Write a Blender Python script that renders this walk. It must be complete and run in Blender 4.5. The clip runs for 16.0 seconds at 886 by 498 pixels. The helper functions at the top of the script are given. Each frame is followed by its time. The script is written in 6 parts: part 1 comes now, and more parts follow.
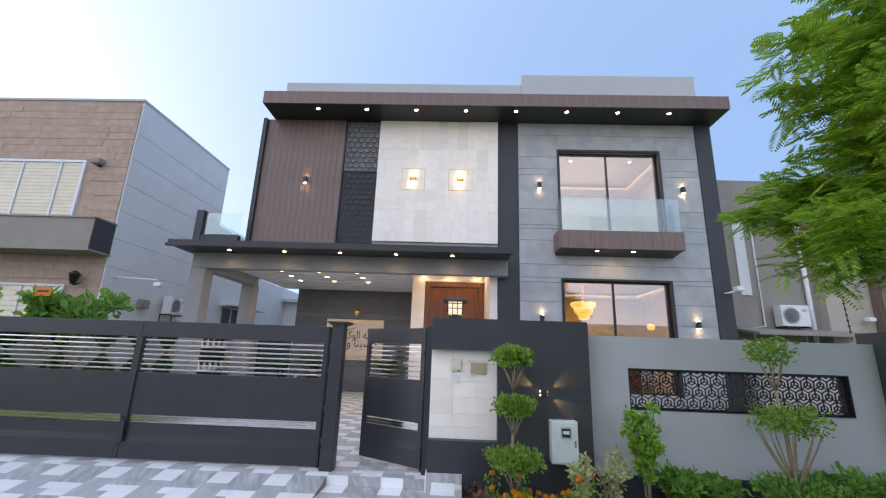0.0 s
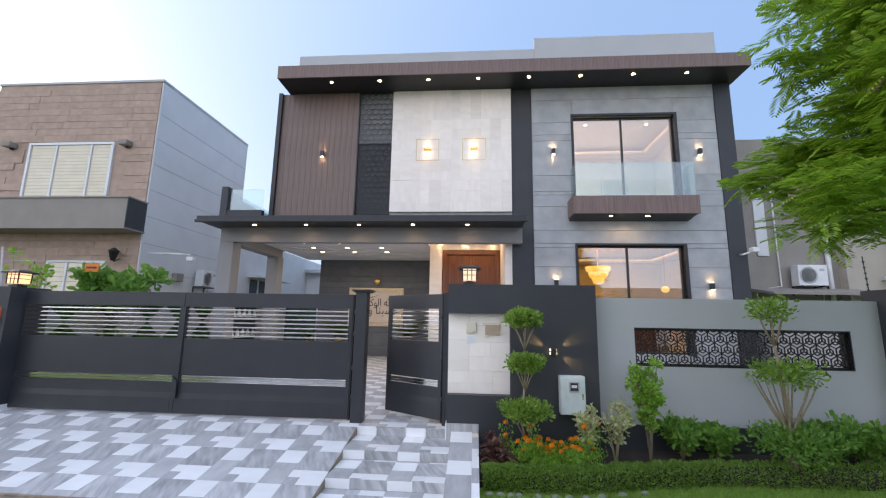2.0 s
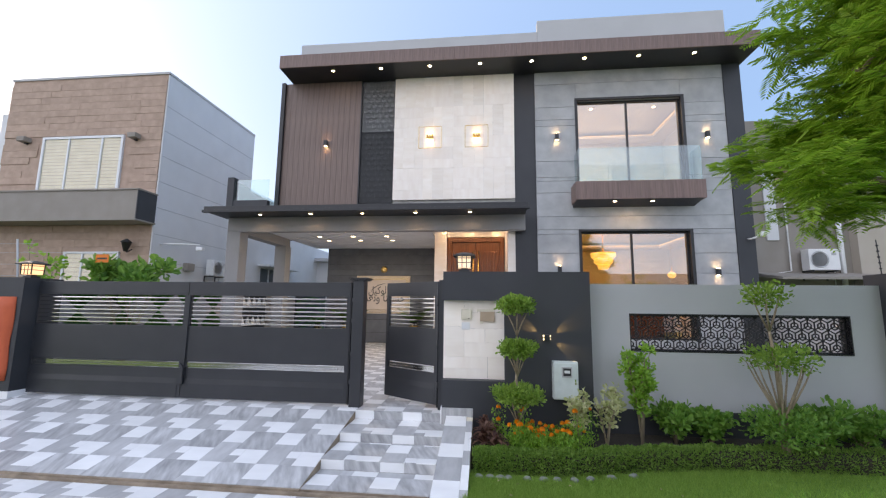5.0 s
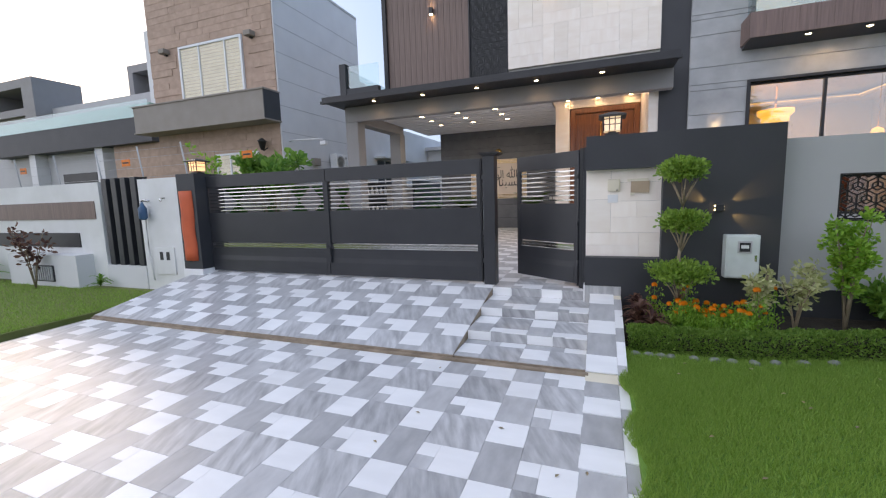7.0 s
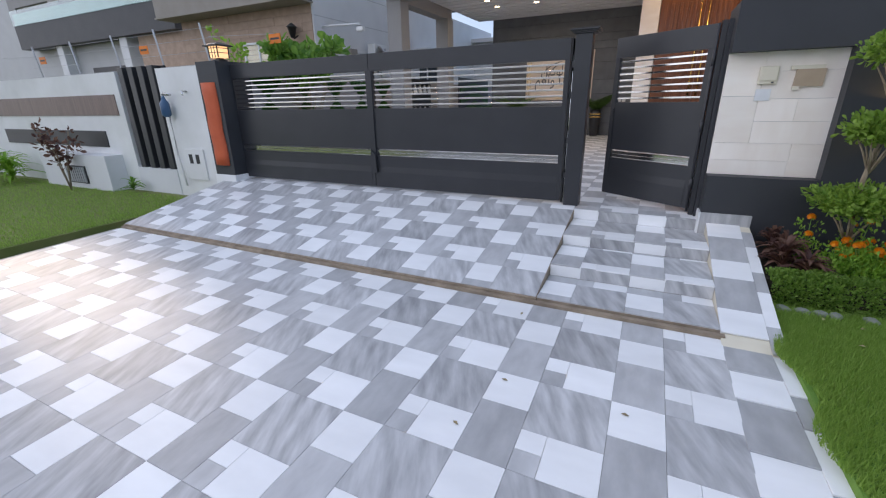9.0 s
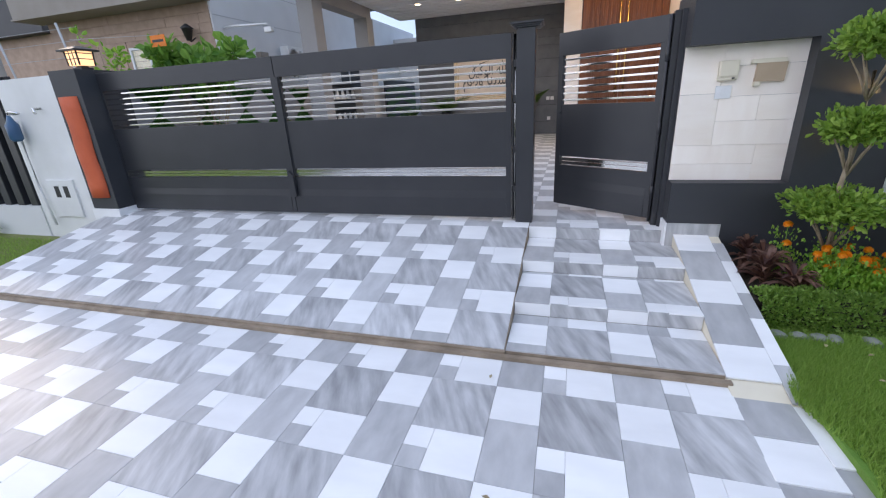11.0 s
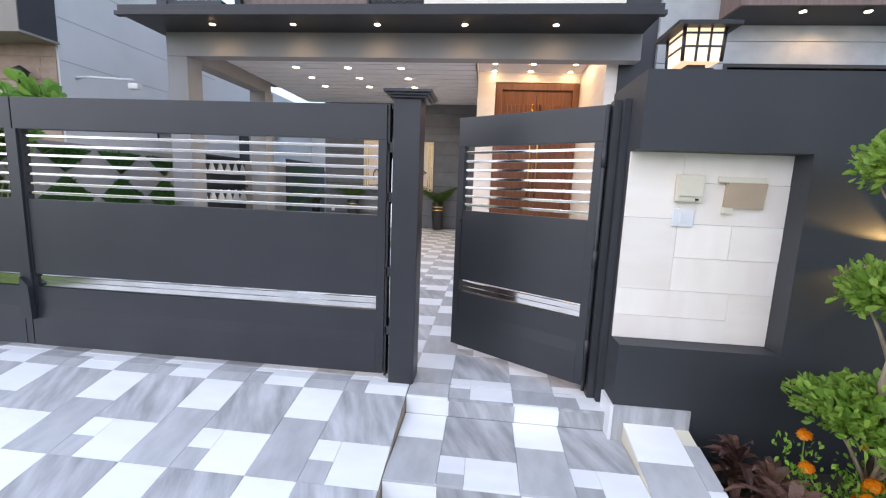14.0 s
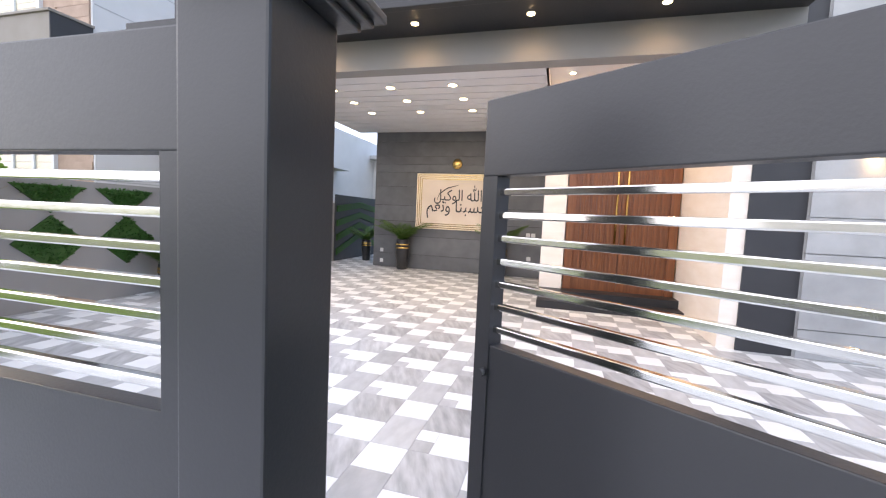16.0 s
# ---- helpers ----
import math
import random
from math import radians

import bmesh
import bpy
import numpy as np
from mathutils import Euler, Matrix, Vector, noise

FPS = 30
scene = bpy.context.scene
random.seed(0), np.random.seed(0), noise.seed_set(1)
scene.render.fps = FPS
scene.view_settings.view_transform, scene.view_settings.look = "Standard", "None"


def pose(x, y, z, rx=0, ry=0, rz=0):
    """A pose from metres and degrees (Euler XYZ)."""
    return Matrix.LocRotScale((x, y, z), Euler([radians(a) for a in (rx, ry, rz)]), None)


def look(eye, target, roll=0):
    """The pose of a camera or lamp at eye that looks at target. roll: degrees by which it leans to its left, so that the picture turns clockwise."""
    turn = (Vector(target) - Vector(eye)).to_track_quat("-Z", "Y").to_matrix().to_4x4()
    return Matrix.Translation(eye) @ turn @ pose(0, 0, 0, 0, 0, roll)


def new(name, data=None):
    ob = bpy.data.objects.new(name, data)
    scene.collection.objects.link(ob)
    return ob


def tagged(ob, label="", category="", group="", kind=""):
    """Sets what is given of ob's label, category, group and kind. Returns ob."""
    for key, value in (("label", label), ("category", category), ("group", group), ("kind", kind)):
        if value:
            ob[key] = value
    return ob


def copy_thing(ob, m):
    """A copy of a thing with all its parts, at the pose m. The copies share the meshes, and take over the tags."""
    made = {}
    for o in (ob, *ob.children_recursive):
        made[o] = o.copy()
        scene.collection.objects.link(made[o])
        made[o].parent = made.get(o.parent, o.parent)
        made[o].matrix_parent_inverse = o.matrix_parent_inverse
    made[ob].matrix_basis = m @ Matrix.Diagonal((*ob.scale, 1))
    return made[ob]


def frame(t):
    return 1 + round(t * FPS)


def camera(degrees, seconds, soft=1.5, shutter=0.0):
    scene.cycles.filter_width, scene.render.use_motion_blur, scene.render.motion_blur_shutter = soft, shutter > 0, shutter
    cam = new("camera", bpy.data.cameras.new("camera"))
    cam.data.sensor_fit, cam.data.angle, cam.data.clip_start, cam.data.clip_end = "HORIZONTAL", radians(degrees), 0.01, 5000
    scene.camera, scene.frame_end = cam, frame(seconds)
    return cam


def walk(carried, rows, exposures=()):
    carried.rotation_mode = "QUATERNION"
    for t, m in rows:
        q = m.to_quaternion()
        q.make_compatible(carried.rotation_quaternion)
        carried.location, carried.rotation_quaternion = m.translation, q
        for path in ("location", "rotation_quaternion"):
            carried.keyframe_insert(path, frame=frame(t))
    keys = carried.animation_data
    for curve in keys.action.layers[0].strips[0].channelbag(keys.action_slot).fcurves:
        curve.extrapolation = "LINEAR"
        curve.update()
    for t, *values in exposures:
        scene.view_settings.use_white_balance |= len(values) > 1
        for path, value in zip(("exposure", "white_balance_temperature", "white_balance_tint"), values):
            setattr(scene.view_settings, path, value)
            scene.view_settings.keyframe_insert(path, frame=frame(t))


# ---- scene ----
cam = camera(93.8, 16.0, soft=1.2)
PATH = [
    (0, (0.346, 0.044, 1.678), (0.275, 1.981, 2.169), 2.0),
    (0.5, (0.432, 0.003, 1.67), (0.328, 1.945, 2.14), 1.8),
    (1, (0.479, -0.053, 1.668), (0.345, 1.895, 2.1), 1.6),
    (1.5, (0.446, -0.18, 1.656), (0.292, 1.777, 2.036), 1.3),
    (2, (0.413, -0.32, 1.636), (0.26, 1.645, 1.973), 1.0),
    (2.5, (0.523, -0.338, 1.633), (0.382, 1.633, 1.945), 0.8),
    (3, (0.632, -0.321, 1.644), (0.511, 1.651, 1.951), 0.7),
    (3.2, (0.669, -0.314, 1.643), (0.557, 1.659, 1.951), 0.6),
    (5.3, (0.715, -0.353, 1.635), (0.45, 1.613, 1.893), 0.7),
    (5.5, (0.741, -0.328, 1.622), (0.432, 1.635, 1.852), 0.7),
    (6, (0.631, -0.282, 1.63), (0.198, 1.668, 1.734), 0.7),
    (6.5, (0.372, -0.119, 1.539), (-0.175, 1.804, 1.527), 0.1),
    (7, (0.19, 0.045, 1.432), (-0.516, 1.9, 1.185), -1.8),
    (7.5, (0.002, 0.353, 1.364), (-0.93, 2.075, 0.957), -2.0),
    (8, (-0.217, 0.519, 1.34), (-1.22, 2.171, 0.824), -1.2),
    (8.2, (-0.38, 0.6, 1.326), (-1.346, 2.259, 0.764), -1.0),
    (10.5, (-0.82, 1.505, 1.394), (-1.468, 3.26, 0.686), -3.7),
    (11, (-1.002, 1.723, 1.412), (-1.557, 3.521, 0.735), -3.2),
    (11.5, (-1.06, 1.853, 1.438), (-1.565, 3.692, 0.837), -2.6),
    (12, (-1.025, 2.154, 1.447), (-1.488, 4.037, 0.955), -2.0),
    (12.5, (-0.976, 2.399, 1.468), (-1.42, 4.314, 1.099), -1.4),
    (13, (-1.017, 2.725, 1.494), (-1.368, 4.667, 1.171), -0.9),
    (13.5, (-1.028, 3.095, 1.468), (-1.218, 5.053, 1.107), -0.4),
    (14, (-0.9, 3.606, 1.469), (-1.092, 5.575, 1.176), 2.3),
    (14.5, (-0.867, 4.212, 1.472), (-1.074, 6.19, 1.256), 2.1),
    (15, (-0.869, 4.783, 1.522), (-1.09, 6.765, 1.376), 1.3),
    (15.5, (-0.847, 5.404, 1.626), (-1.271, 7.354, 1.49), 2.1),
    (16, (-0.904, 5.919, 1.684), (-1.439, 7.84, 1.531), 2.6),
]
SCALE = 0.86  # the plan's unit in metres
walk(cam, [(t, look(Vector(eye) * SCALE, Vector(target) * SCALE, roll)) for t, eye, target, roll in PATH], [(0.0, 1.46, 7500, 15), (6.0, 1.55, 8000, 15), (8.0, 1.2, 7800, 15), (10.5, 1.45, 7500, 15), (12.5, 1.74, 7600, 15), (14.0, 1.98, 7700, 15), (16.0, 2.42, 8300, 16)])


# ---- light ----
world = bpy.data.worlds.new("world")
scene.world = world
world.use_nodes = True
wn = world.node_tree.nodes
sky = wn.new("ShaderNodeTexSky")
sky.sky_type = "NISHITA"
sky.sun_disc = False
SUN_ELEV, SUN_LEFT = radians(15), radians(66)
sky.sun_elevation = SUN_ELEV
sky.sun_rotation = -SUN_LEFT
sky.altitude = 200
sky.air_density, sky.dust_density, sky.ozone_density = 1.0, 2.2, 2.0
wn["Background"].inputs["Strength"].default_value = 0.02
world.node_tree.links.new(sky.outputs[0], wn["Background"].inputs["Color"])
haze = wn.new("ShaderNodeBackground")  # evening haze: pale towards the sun and the open street, a deeper blue away from it
way = wn.new("ShaderNodeTexCoord")
facing = wn.new("ShaderNodeVectorMath")
facing.operation = "DOT_PRODUCT"
facing.inputs[1].default_value = Vector((-0.62, -0.78, 0.0))
world.node_tree.links.new(way.outputs["Generated"], facing.inputs[0])
fade = wn.new("ShaderNodeMapRange")
fade.inputs["From Min"].default_value, fade.inputs["From Max"].default_value = -1.0, 1.0
world.node_tree.links.new(facing.outputs["Value"], fade.inputs["Value"])
ease = wn.new("ShaderNodeMath")
ease.operation, ease.inputs[1].default_value = "POWER", 1.7
world.node_tree.links.new(fade.outputs[0], ease.inputs[0])
tone = wn.new("ShaderNodeMix")
tone.data_type = "RGBA"
tone.inputs["A"].default_value, tone.inputs["B"].default_value = (0.095, 0.175, 0.33, 1), (0.54, 0.63, 0.82, 1)
world.node_tree.links.new(ease.outputs[0], tone.inputs["Factor"])
world.node_tree.links.new(tone.outputs["Result"], haze.inputs["Color"])
haze.inputs["Strength"].default_value = 1.0
both = wn.new("ShaderNodeAddShader")
world.node_tree.links.new(wn["Background"].outputs[0], both.inputs[0])
world.node_tree.links.new(haze.outputs[0], both.inputs[1])
world.node_tree.links.new(both.outputs[0], wn["World Output"].inputs["Surface"])

sun = new("sun", bpy.data.lights.new("sun", "SUN"))
sun.data.energy, sun.data.angle, sun.data.color = 0.42, radians(24), (1.0, 0.86, 0.7)
to_sun = Vector((-math.sin(SUN_LEFT) * math.cos(SUN_ELEV), math.cos(SUN_LEFT) * math.cos(SUN_ELEV), math.sin(SUN_ELEV)))
sun.matrix_world = look((0, 0, 30), Vector((0, 0, 30)) - to_sun)


def lamp(name, kind, at, to, energy, color=(1.0, 0.72, 0.42), size=0.1, spot=100, blend=0.6):
    data = bpy.data.lights.new(name, kind)
    data.energy, data.color = energy * SCALE * SCALE, color
    if kind == "AREA":
        data.shape, data.size, data.size_y = "RECTANGLE", size[0] * SCALE, size[1] * SCALE
    elif kind == "SPOT":
        data.spot_size, data.spot_blend, data.shadow_soft_size = radians(spot), blend, size * SCALE
    else:
        data.shadow_soft_size = size * SCALE
    ob = new(name, data)
    ob.matrix_world = look(Vector(at) * SCALE, Vector(to) * SCALE)
    return ob


# ---- materials ----
def mat(name, base, rough=0.6, metal=0.0, second=None, scale=3.0, amount=1.0, bump=0.0, bump_scale=60.0, stretch=(1, 1, 1), spec=0.5, coat=0.0, per_object=0.0, detail=6.0, turn=0.0):
    """A surface with two scales of variation: broad patches towards a second colour, and fine grain in relief and gloss."""
    m = bpy.data.materials.new(name)
    m.use_nodes = True
    nt = m.node_tree
    p = nt.nodes["Principled BSDF"]
    p.inputs["Metallic"].default_value = metal
    p.inputs["Specular IOR Level"].default_value = spec
    p.inputs["Coat Weight"].default_value = coat
    tex = nt.nodes.new("ShaderNodeTexCoord")
    mp = nt.nodes.new("ShaderNodeMapping")
    mp.inputs["Scale"].default_value = stretch
    nt.links.new(tex.outputs["Object"], mp.inputs["Vector"])
    info = nt.nodes.new("ShaderNodeObjectInfo")
    spin = nt.nodes.new("ShaderNodeMapping")
    spin.inputs["Rotation"].default_value = (0, 0, radians(turn))
    nt.links.new(tex.outputs["Object"], spin.inputs["Vector"])
    nt.links.new(spin.outputs[0], mp.inputs["Vector"])
    if per_object:
        add = nt.nodes.new("ShaderNodeVectorMath")
        add.operation = "MULTIPLY_ADD"
        add.inputs[1].default_value = (37, 53, 71)
        comb = nt.nodes.new("ShaderNodeCombineXYZ")
        for k in range(3):
            nt.links.new(info.outputs["Random"], comb.inputs[k])
        nt.links.new(comb.outputs[0], add.inputs[0])
        nt.links.new(spin.outputs[0], add.inputs[2])
        nt.links.new(add.outputs[0], mp.inputs["Vector"])
    n1 = nt.nodes.new("ShaderNodeTexNoise")
    n1.inputs["Scale"].default_value, n1.inputs["Detail"].default_value = scale, detail
    nt.links.new(mp.outputs[0], n1.inputs["Vector"])
    ramp = nt.nodes.new("ShaderNodeMapRange")
    ramp.inputs["From Min"].default_value, ramp.inputs["From Max"].default_value = 0.3, 0.7
    ramp.inputs["To Max"].default_value = amount
    nt.links.new(n1.outputs["Fac"], ramp.inputs["Value"])
    mix = nt.nodes.new("ShaderNodeMix")
    mix.data_type = "RGBA"
    second = second or tuple(c * 0.8 for c in base)
    mix.inputs["A"].default_value, mix.inputs["B"].default_value = (*base, 1), (*second, 1)
    nt.links.new(ramp.outputs[0], mix.inputs["Factor"])
    colour = mix.outputs["Result"]
    if per_object:
        hsv = nt.nodes.new("ShaderNodeHueSaturation")
        rng = nt.nodes.new("ShaderNodeMapRange")
        rng.inputs["To Min"].default_value, rng.inputs["To Max"].default_value = 1 - per_object, 1 + per_object
        nt.links.new(info.outputs["Random"], rng.inputs["Value"])
        nt.links.new(rng.outputs[0], hsv.inputs["Value"])
        nt.links.new(colour, hsv.inputs["Color"])
        colour = hsv.outputs[0]
    nt.links.new(colour, p.inputs["Base Color"])
    n2 = nt.nodes.new("ShaderNodeTexNoise")
    n2.inputs["Scale"].default_value, n2.inputs["Detail"].default_value = bump_scale, 4
    nt.links.new(mp.outputs[0], n2.inputs["Vector"])
    r2 = nt.nodes.new("ShaderNodeMapRange")
    r2.inputs["To Min"].default_value, r2.inputs["To Max"].default_value = max(rough - 0.08, 0.02), min(rough + 0.08, 1)
    nt.links.new(n2.outputs["Fac"], r2.inputs["Value"])
    nt.links.new(r2.outputs[0], p.inputs["Roughness"])
    if bump:
        b = nt.nodes.new("ShaderNodeBump")
        b.inputs["Strength"].default_value, b.inputs["Distance"].default_value = bump, 0.01
        nt.links.new(n2.outputs["Fac"], b.inputs["Height"])
        nt.links.new(b.outputs[0], p.inputs["Normal"])
    return m


def glow(name, color, strength):
    m = bpy.data.materials.new(name)
    m.use_nodes = True
    p = m.node_tree.nodes["Principled BSDF"]
    p.inputs["Base Color"].default_value = (*color, 1)
    p.inputs["Emission Color"].default_value = (*color, 1)
    p.inputs["Emission Strength"].default_value = strength
    return m


def glass(name, tint=(1, 1, 1), rough=0.0, alpha=0.12):
    """Thin pane: mostly clear, with a real mirror gloss by Fresnel."""
    m = bpy.data.materials.new(name)
    m.use_nodes = True
    nt = m.node_tree
    out = nt.nodes["Material Output"]
    tr, gl, mx, fr = (nt.nodes.new("ShaderNode" + k) for k in ("BsdfTransparent", "BsdfGlossy", "MixShader", "LayerWeight"))
    tr.inputs["Color"].default_value = (*tint, 1)
    gl.inputs["Roughness"].default_value = rough
    fr.inputs["Blend"].default_value = 0.5
    pw, ad = nt.nodes.new("ShaderNodeMath"), nt.nodes.new("ShaderNodeMath")
    pw.operation, pw.inputs[1].default_value = "POWER", 5.0
    ad.operation, ad.use_clamp = "ADD", True
    ad.inputs[1].default_value = alpha + 0.03
    nt.links.new(fr.outputs["Facing"], pw.inputs[0])
    nt.links.new(pw.outputs[0], ad.inputs[0])
    nt.links.new(ad.outputs[0], mx.inputs[0])
    nt.links.new(tr.outputs[0], mx.inputs[1])
    nt.links.new(gl.outputs[0], mx.inputs[2])
    nt.links.new(mx.outputs[0], out.inputs["Surface"])
    return m


def wood(name, a, b, scale=1.0, rough=0.45, axis=2):
    st = [14 * scale] * 3
    st[axis] = 0.7 * scale
    return mat(name, a, rough, second=b, scale=2.0, stretch=tuple(st), bump=0.15, bump_scale=6, detail=9)


def leafy(name, a, b, rough=0.5):
    """Foliage whose colour changes from leaf to leaf, with some light passing through."""
    m = bpy.data.materials.new(name)
    m.use_nodes = True
    nt = m.node_tree
    p = nt.nodes["Principled BSDF"]
    g = nt.nodes.new("ShaderNodeNewGeometry")
    mix = nt.nodes.new("ShaderNodeMix")
    mix.data_type = "RGBA"
    mix.inputs["A"].default_value, mix.inputs["B"].default_value = (*a, 1), (*b, 1)
    nt.links.new(g.outputs["Random Per Island"], mix.inputs["Factor"])
    nt.links.new(mix.outputs["Result"], p.inputs["Base Color"])
    p.inputs["Roughness"].default_value = rough
    t = nt.nodes.new("ShaderNodeBsdfTranslucent")
    nt.links.new(mix.outputs["Result"], t.inputs["Color"])
    mx = nt.nodes.new("ShaderNodeMixShader")
    mx.inputs[0].default_value = 0.42
    nt.links.new(p.outputs[0], mx.inputs[1])
    nt.links.new(t.outputs[0], mx.inputs[2])
    nt.links.new(mx.outputs[0], nt.nodes["Material Output"].inputs["Surface"])
    return m


WHITE_TILE = mat("white_marble_tile", (0.86, 0.86, 0.86), 0.36, second=(0.78, 0.78, 0.78), scale=2.2, bump=0.02, bump_scale=25, per_object=0.05, stretch=(1, 2.5, 1))
PLAIN_TILE = mat("grey_marble_tile", (0.38, 0.38, 0.385), 0.36, second=(0.50, 0.50, 0.505), scale=4, bump=0.02, bump_scale=25, per_object=0.12, stretch=(2.5, 1, 1))
VEIN_TILE = mat("veined_marble_tile", (0.29, 0.29, 0.295), 0.36, second=(0.55, 0.55, 0.555), turn=-24, scale=2.4, bump=0.02, bump_scale=25, per_object=0.12, stretch=(6, 1.2, 1), detail=12)
MORTAR = mat("mortar", (0.42, 0.41, 0.39), 0.9, second=(0.32, 0.31, 0.29), scale=5, bump=0.5, bump_scale=90)
DRAIN = mat("stained_concrete", (0.36, 0.28, 0.205), 0.85, second=(0.21, 0.16, 0.115), scale=6, bump=0.5, bump_scale=60)
CHARCOAL = mat("charcoal_paint", (0.030, 0.032, 0.038), 0.55, second=(0.038, 0.040, 0.045), scale=1.5, bump=0.12, bump_scale=180)
STEEL = mat("charcoal_steel", (0.026, 0.027, 0.031), 0.38, second=(0.034, 0.035, 0.039), scale=2.0, bump=0.04, bump_scale=120)
BLACK = mat("black_steel", (0.015, 0.016, 0.019), 0.45, second=(0.022, 0.022, 0.025), scale=3)
CHROME = mat("polished_steel", (0.72, 0.71, 0.69), 0.12, metal=1.0, second=(0.62, 0.61, 0.59), scale=8, stretch=(0.3, 4, 4))
GREY_PAINT = mat("grey_plaster", (0.48, 0.48, 0.485), 0.75, second=(0.445, 0.445, 0.45), scale=1.2, bump=0.15, bump_scale=140)
LIGHT_GREY = mat("light_grey_plaster", (0.68, 0.68, 0.685), 0.75, second=(0.63, 0.63, 0.635), scale=1.2, bump=0.1, bump_scale=140)
BEAM = mat("taupe_grey_plaster", (0.29, 0.28, 0.275), 0.75, second=(0.26, 0.25, 0.245), scale=1.2, bump=0.1, bump_scale=140)
SLATE = mat("grey_concrete_tile", (0.42, 0.43, 0.435), 0.55, second=(0.31, 0.32, 0.325), scale=2.4, bump=0.12, bump_scale=50, per_object=0.05, detail=9)
DARK_SLATE = mat("dark_grey_tile", (0.135, 0.14, 0.15), 0.5, second=(0.10, 0.105, 0.112), scale=3, bump=0.1, bump_scale=50, per_object=0.08)
CREAM = mat("cream_travertine", (0.94, 0.86, 0.78), 0.5, second=(0.87, 0.77, 0.67), scale=1.6, bump=0.1, bump_scale=40, per_object=0.06, stretch=(1, 1, 4), detail=9)
CREAM_H = mat("cream_travertine_cross_cut", (0.94, 0.86, 0.78), 0.5, second=(0.88, 0.78, 0.69), scale=1.6, bump=0.1, bump_scale=40, per_object=0.06, stretch=(4, 1, 1), detail=9)
ROOF_WOOD = wood("brown_wood_cladding", (0.205, 0.138, 0.115), (0.135, 0.088, 0.073))
FASCIA_WOOD = wood("fascia_wood", (0.22, 0.14, 0.12), (0.14, 0.09, 0.076))
DOOR_WOOD = wood("door_wood", (0.24, 0.085, 0.032), (0.13, 0.042, 0.017), rough=0.35)
WHITE_CEIL = mat("white_ceiling_paint", (0.72, 0.72, 0.74), 0.7, second=(0.68, 0.68, 0.70), scale=2)
WHITE_WALL = mat("white_wall_paint", (0.76, 0.76, 0.75), 0.75, second=(0.66, 0.66, 0.64), scale=1.5, bump=0.2, bump_scale=80)
BEIGE_TILE = mat("brown_stone_cladding", (0.46, 0.325, 0.25), 0.7, second=(0.36, 0.25, 0.19), scale=4, bump=0.3, bump_scale=30, per_object=0.05)
BROWN_PLASTER = mat("taupe_plaster", (0.30, 0.27, 0.24), 0.75, second=(0.26, 0.23, 0.20), scale=1.5, bump=0.1, bump_scale=90)
CLEAR = glass("clear_glass", (0.98, 0.97, 0.94), 0.0, 0.03)
GREEN_GLASS = glass("balustrade_glass", (0.80, 0.90, 0.90), 0.0, 0.11)
WINDOW_GLASS = glass("window_glass", (0.80, 0.78, 0.74), 0.0, 0.22)
GRASS = leafy("lawn_grass", (0.19, 0.34, 0.048), (0.33, 0.49, 0.105), 0.7)
LAWN = mat("lawn_turf", (0.11, 0.235, 0.034), 0.9, second=(0.155, 0.30, 0.05), scale=6, bump=0.8, bump_scale=120)
DRY_LAWN = mat("faded_turf", (0.15, 0.19, 0.045), 0.9, second=(0.20, 0.21, 0.07), scale=3, bump=0.8, bump_scale=120)
SOIL = mat("dark_soil", (0.035, 0.026, 0.02), 0.95, second=(0.055, 0.042, 0.03), scale=8, bump=1.0, bump_scale=60)
ASPHALT = mat("asphalt", (0.06, 0.06, 0.06), 0.85, second=(0.045, 0.045, 0.045), scale=2, bump=0.6, bump_scale=200)
WARM_LED = glow("warm_led", (1.0, 0.74, 0.42), 14.0)
PORCH_LED = glow("porch_led", (1.0, 0.80, 0.52), 3.0)
COVE_LED = glow("cove_led", (1.0, 0.66, 0.30), 0.7)
SOFT_WARM = glow("lantern_glass", (1.0, 0.80, 0.58), 0.24)
LANTERN_DIM = glow("lantern_glass_dim", (1.0, 0.62, 0.34), 0.45)
GOLD = mat("brass", (0.75, 0.50, 0.18), 0.25, metal=1.0, second=(0.65, 0.42, 0.14), scale=6)
ORANGE = mat("terracotta_cloth", (0.62, 0.115, 0.04), 0.65, second=(0.50, 0.085, 0.03), scale=3, bump=0.2, bump_scale=30)
METER = mat("meter_box_enamel", (0.72, 0.77, 0.75), 0.45, second=(0.52, 0.58, 0.56), scale=3)
CARD = mat("brown_card", (0.52, 0.39, 0.28), 0.8, second=(0.44, 0.33, 0.23), scale=4)
PLASTIC = mat("cream_plastic", (0.76, 0.69, 0.55), 0.45, second=(0.70, 0.63, 0.5), scale=4)
WHITE_PLASTIC = mat("white_plastic", (0.78, 0.78, 0.78), 0.4, second=(0.7, 0.7, 0.7), scale=4)
BARK = mat("bark", (0.30, 0.24, 0.17), 0.85, second=(0.20, 0.15, 0.10), scale=12, bump=0.6, bump_scale=40, stretch=(3, 3, 0.6))
CURTAIN = mat("pale_blind", (0.80, 0.74, 0.60), 0.7, second=(0.7, 0.64, 0.5), scale=3)


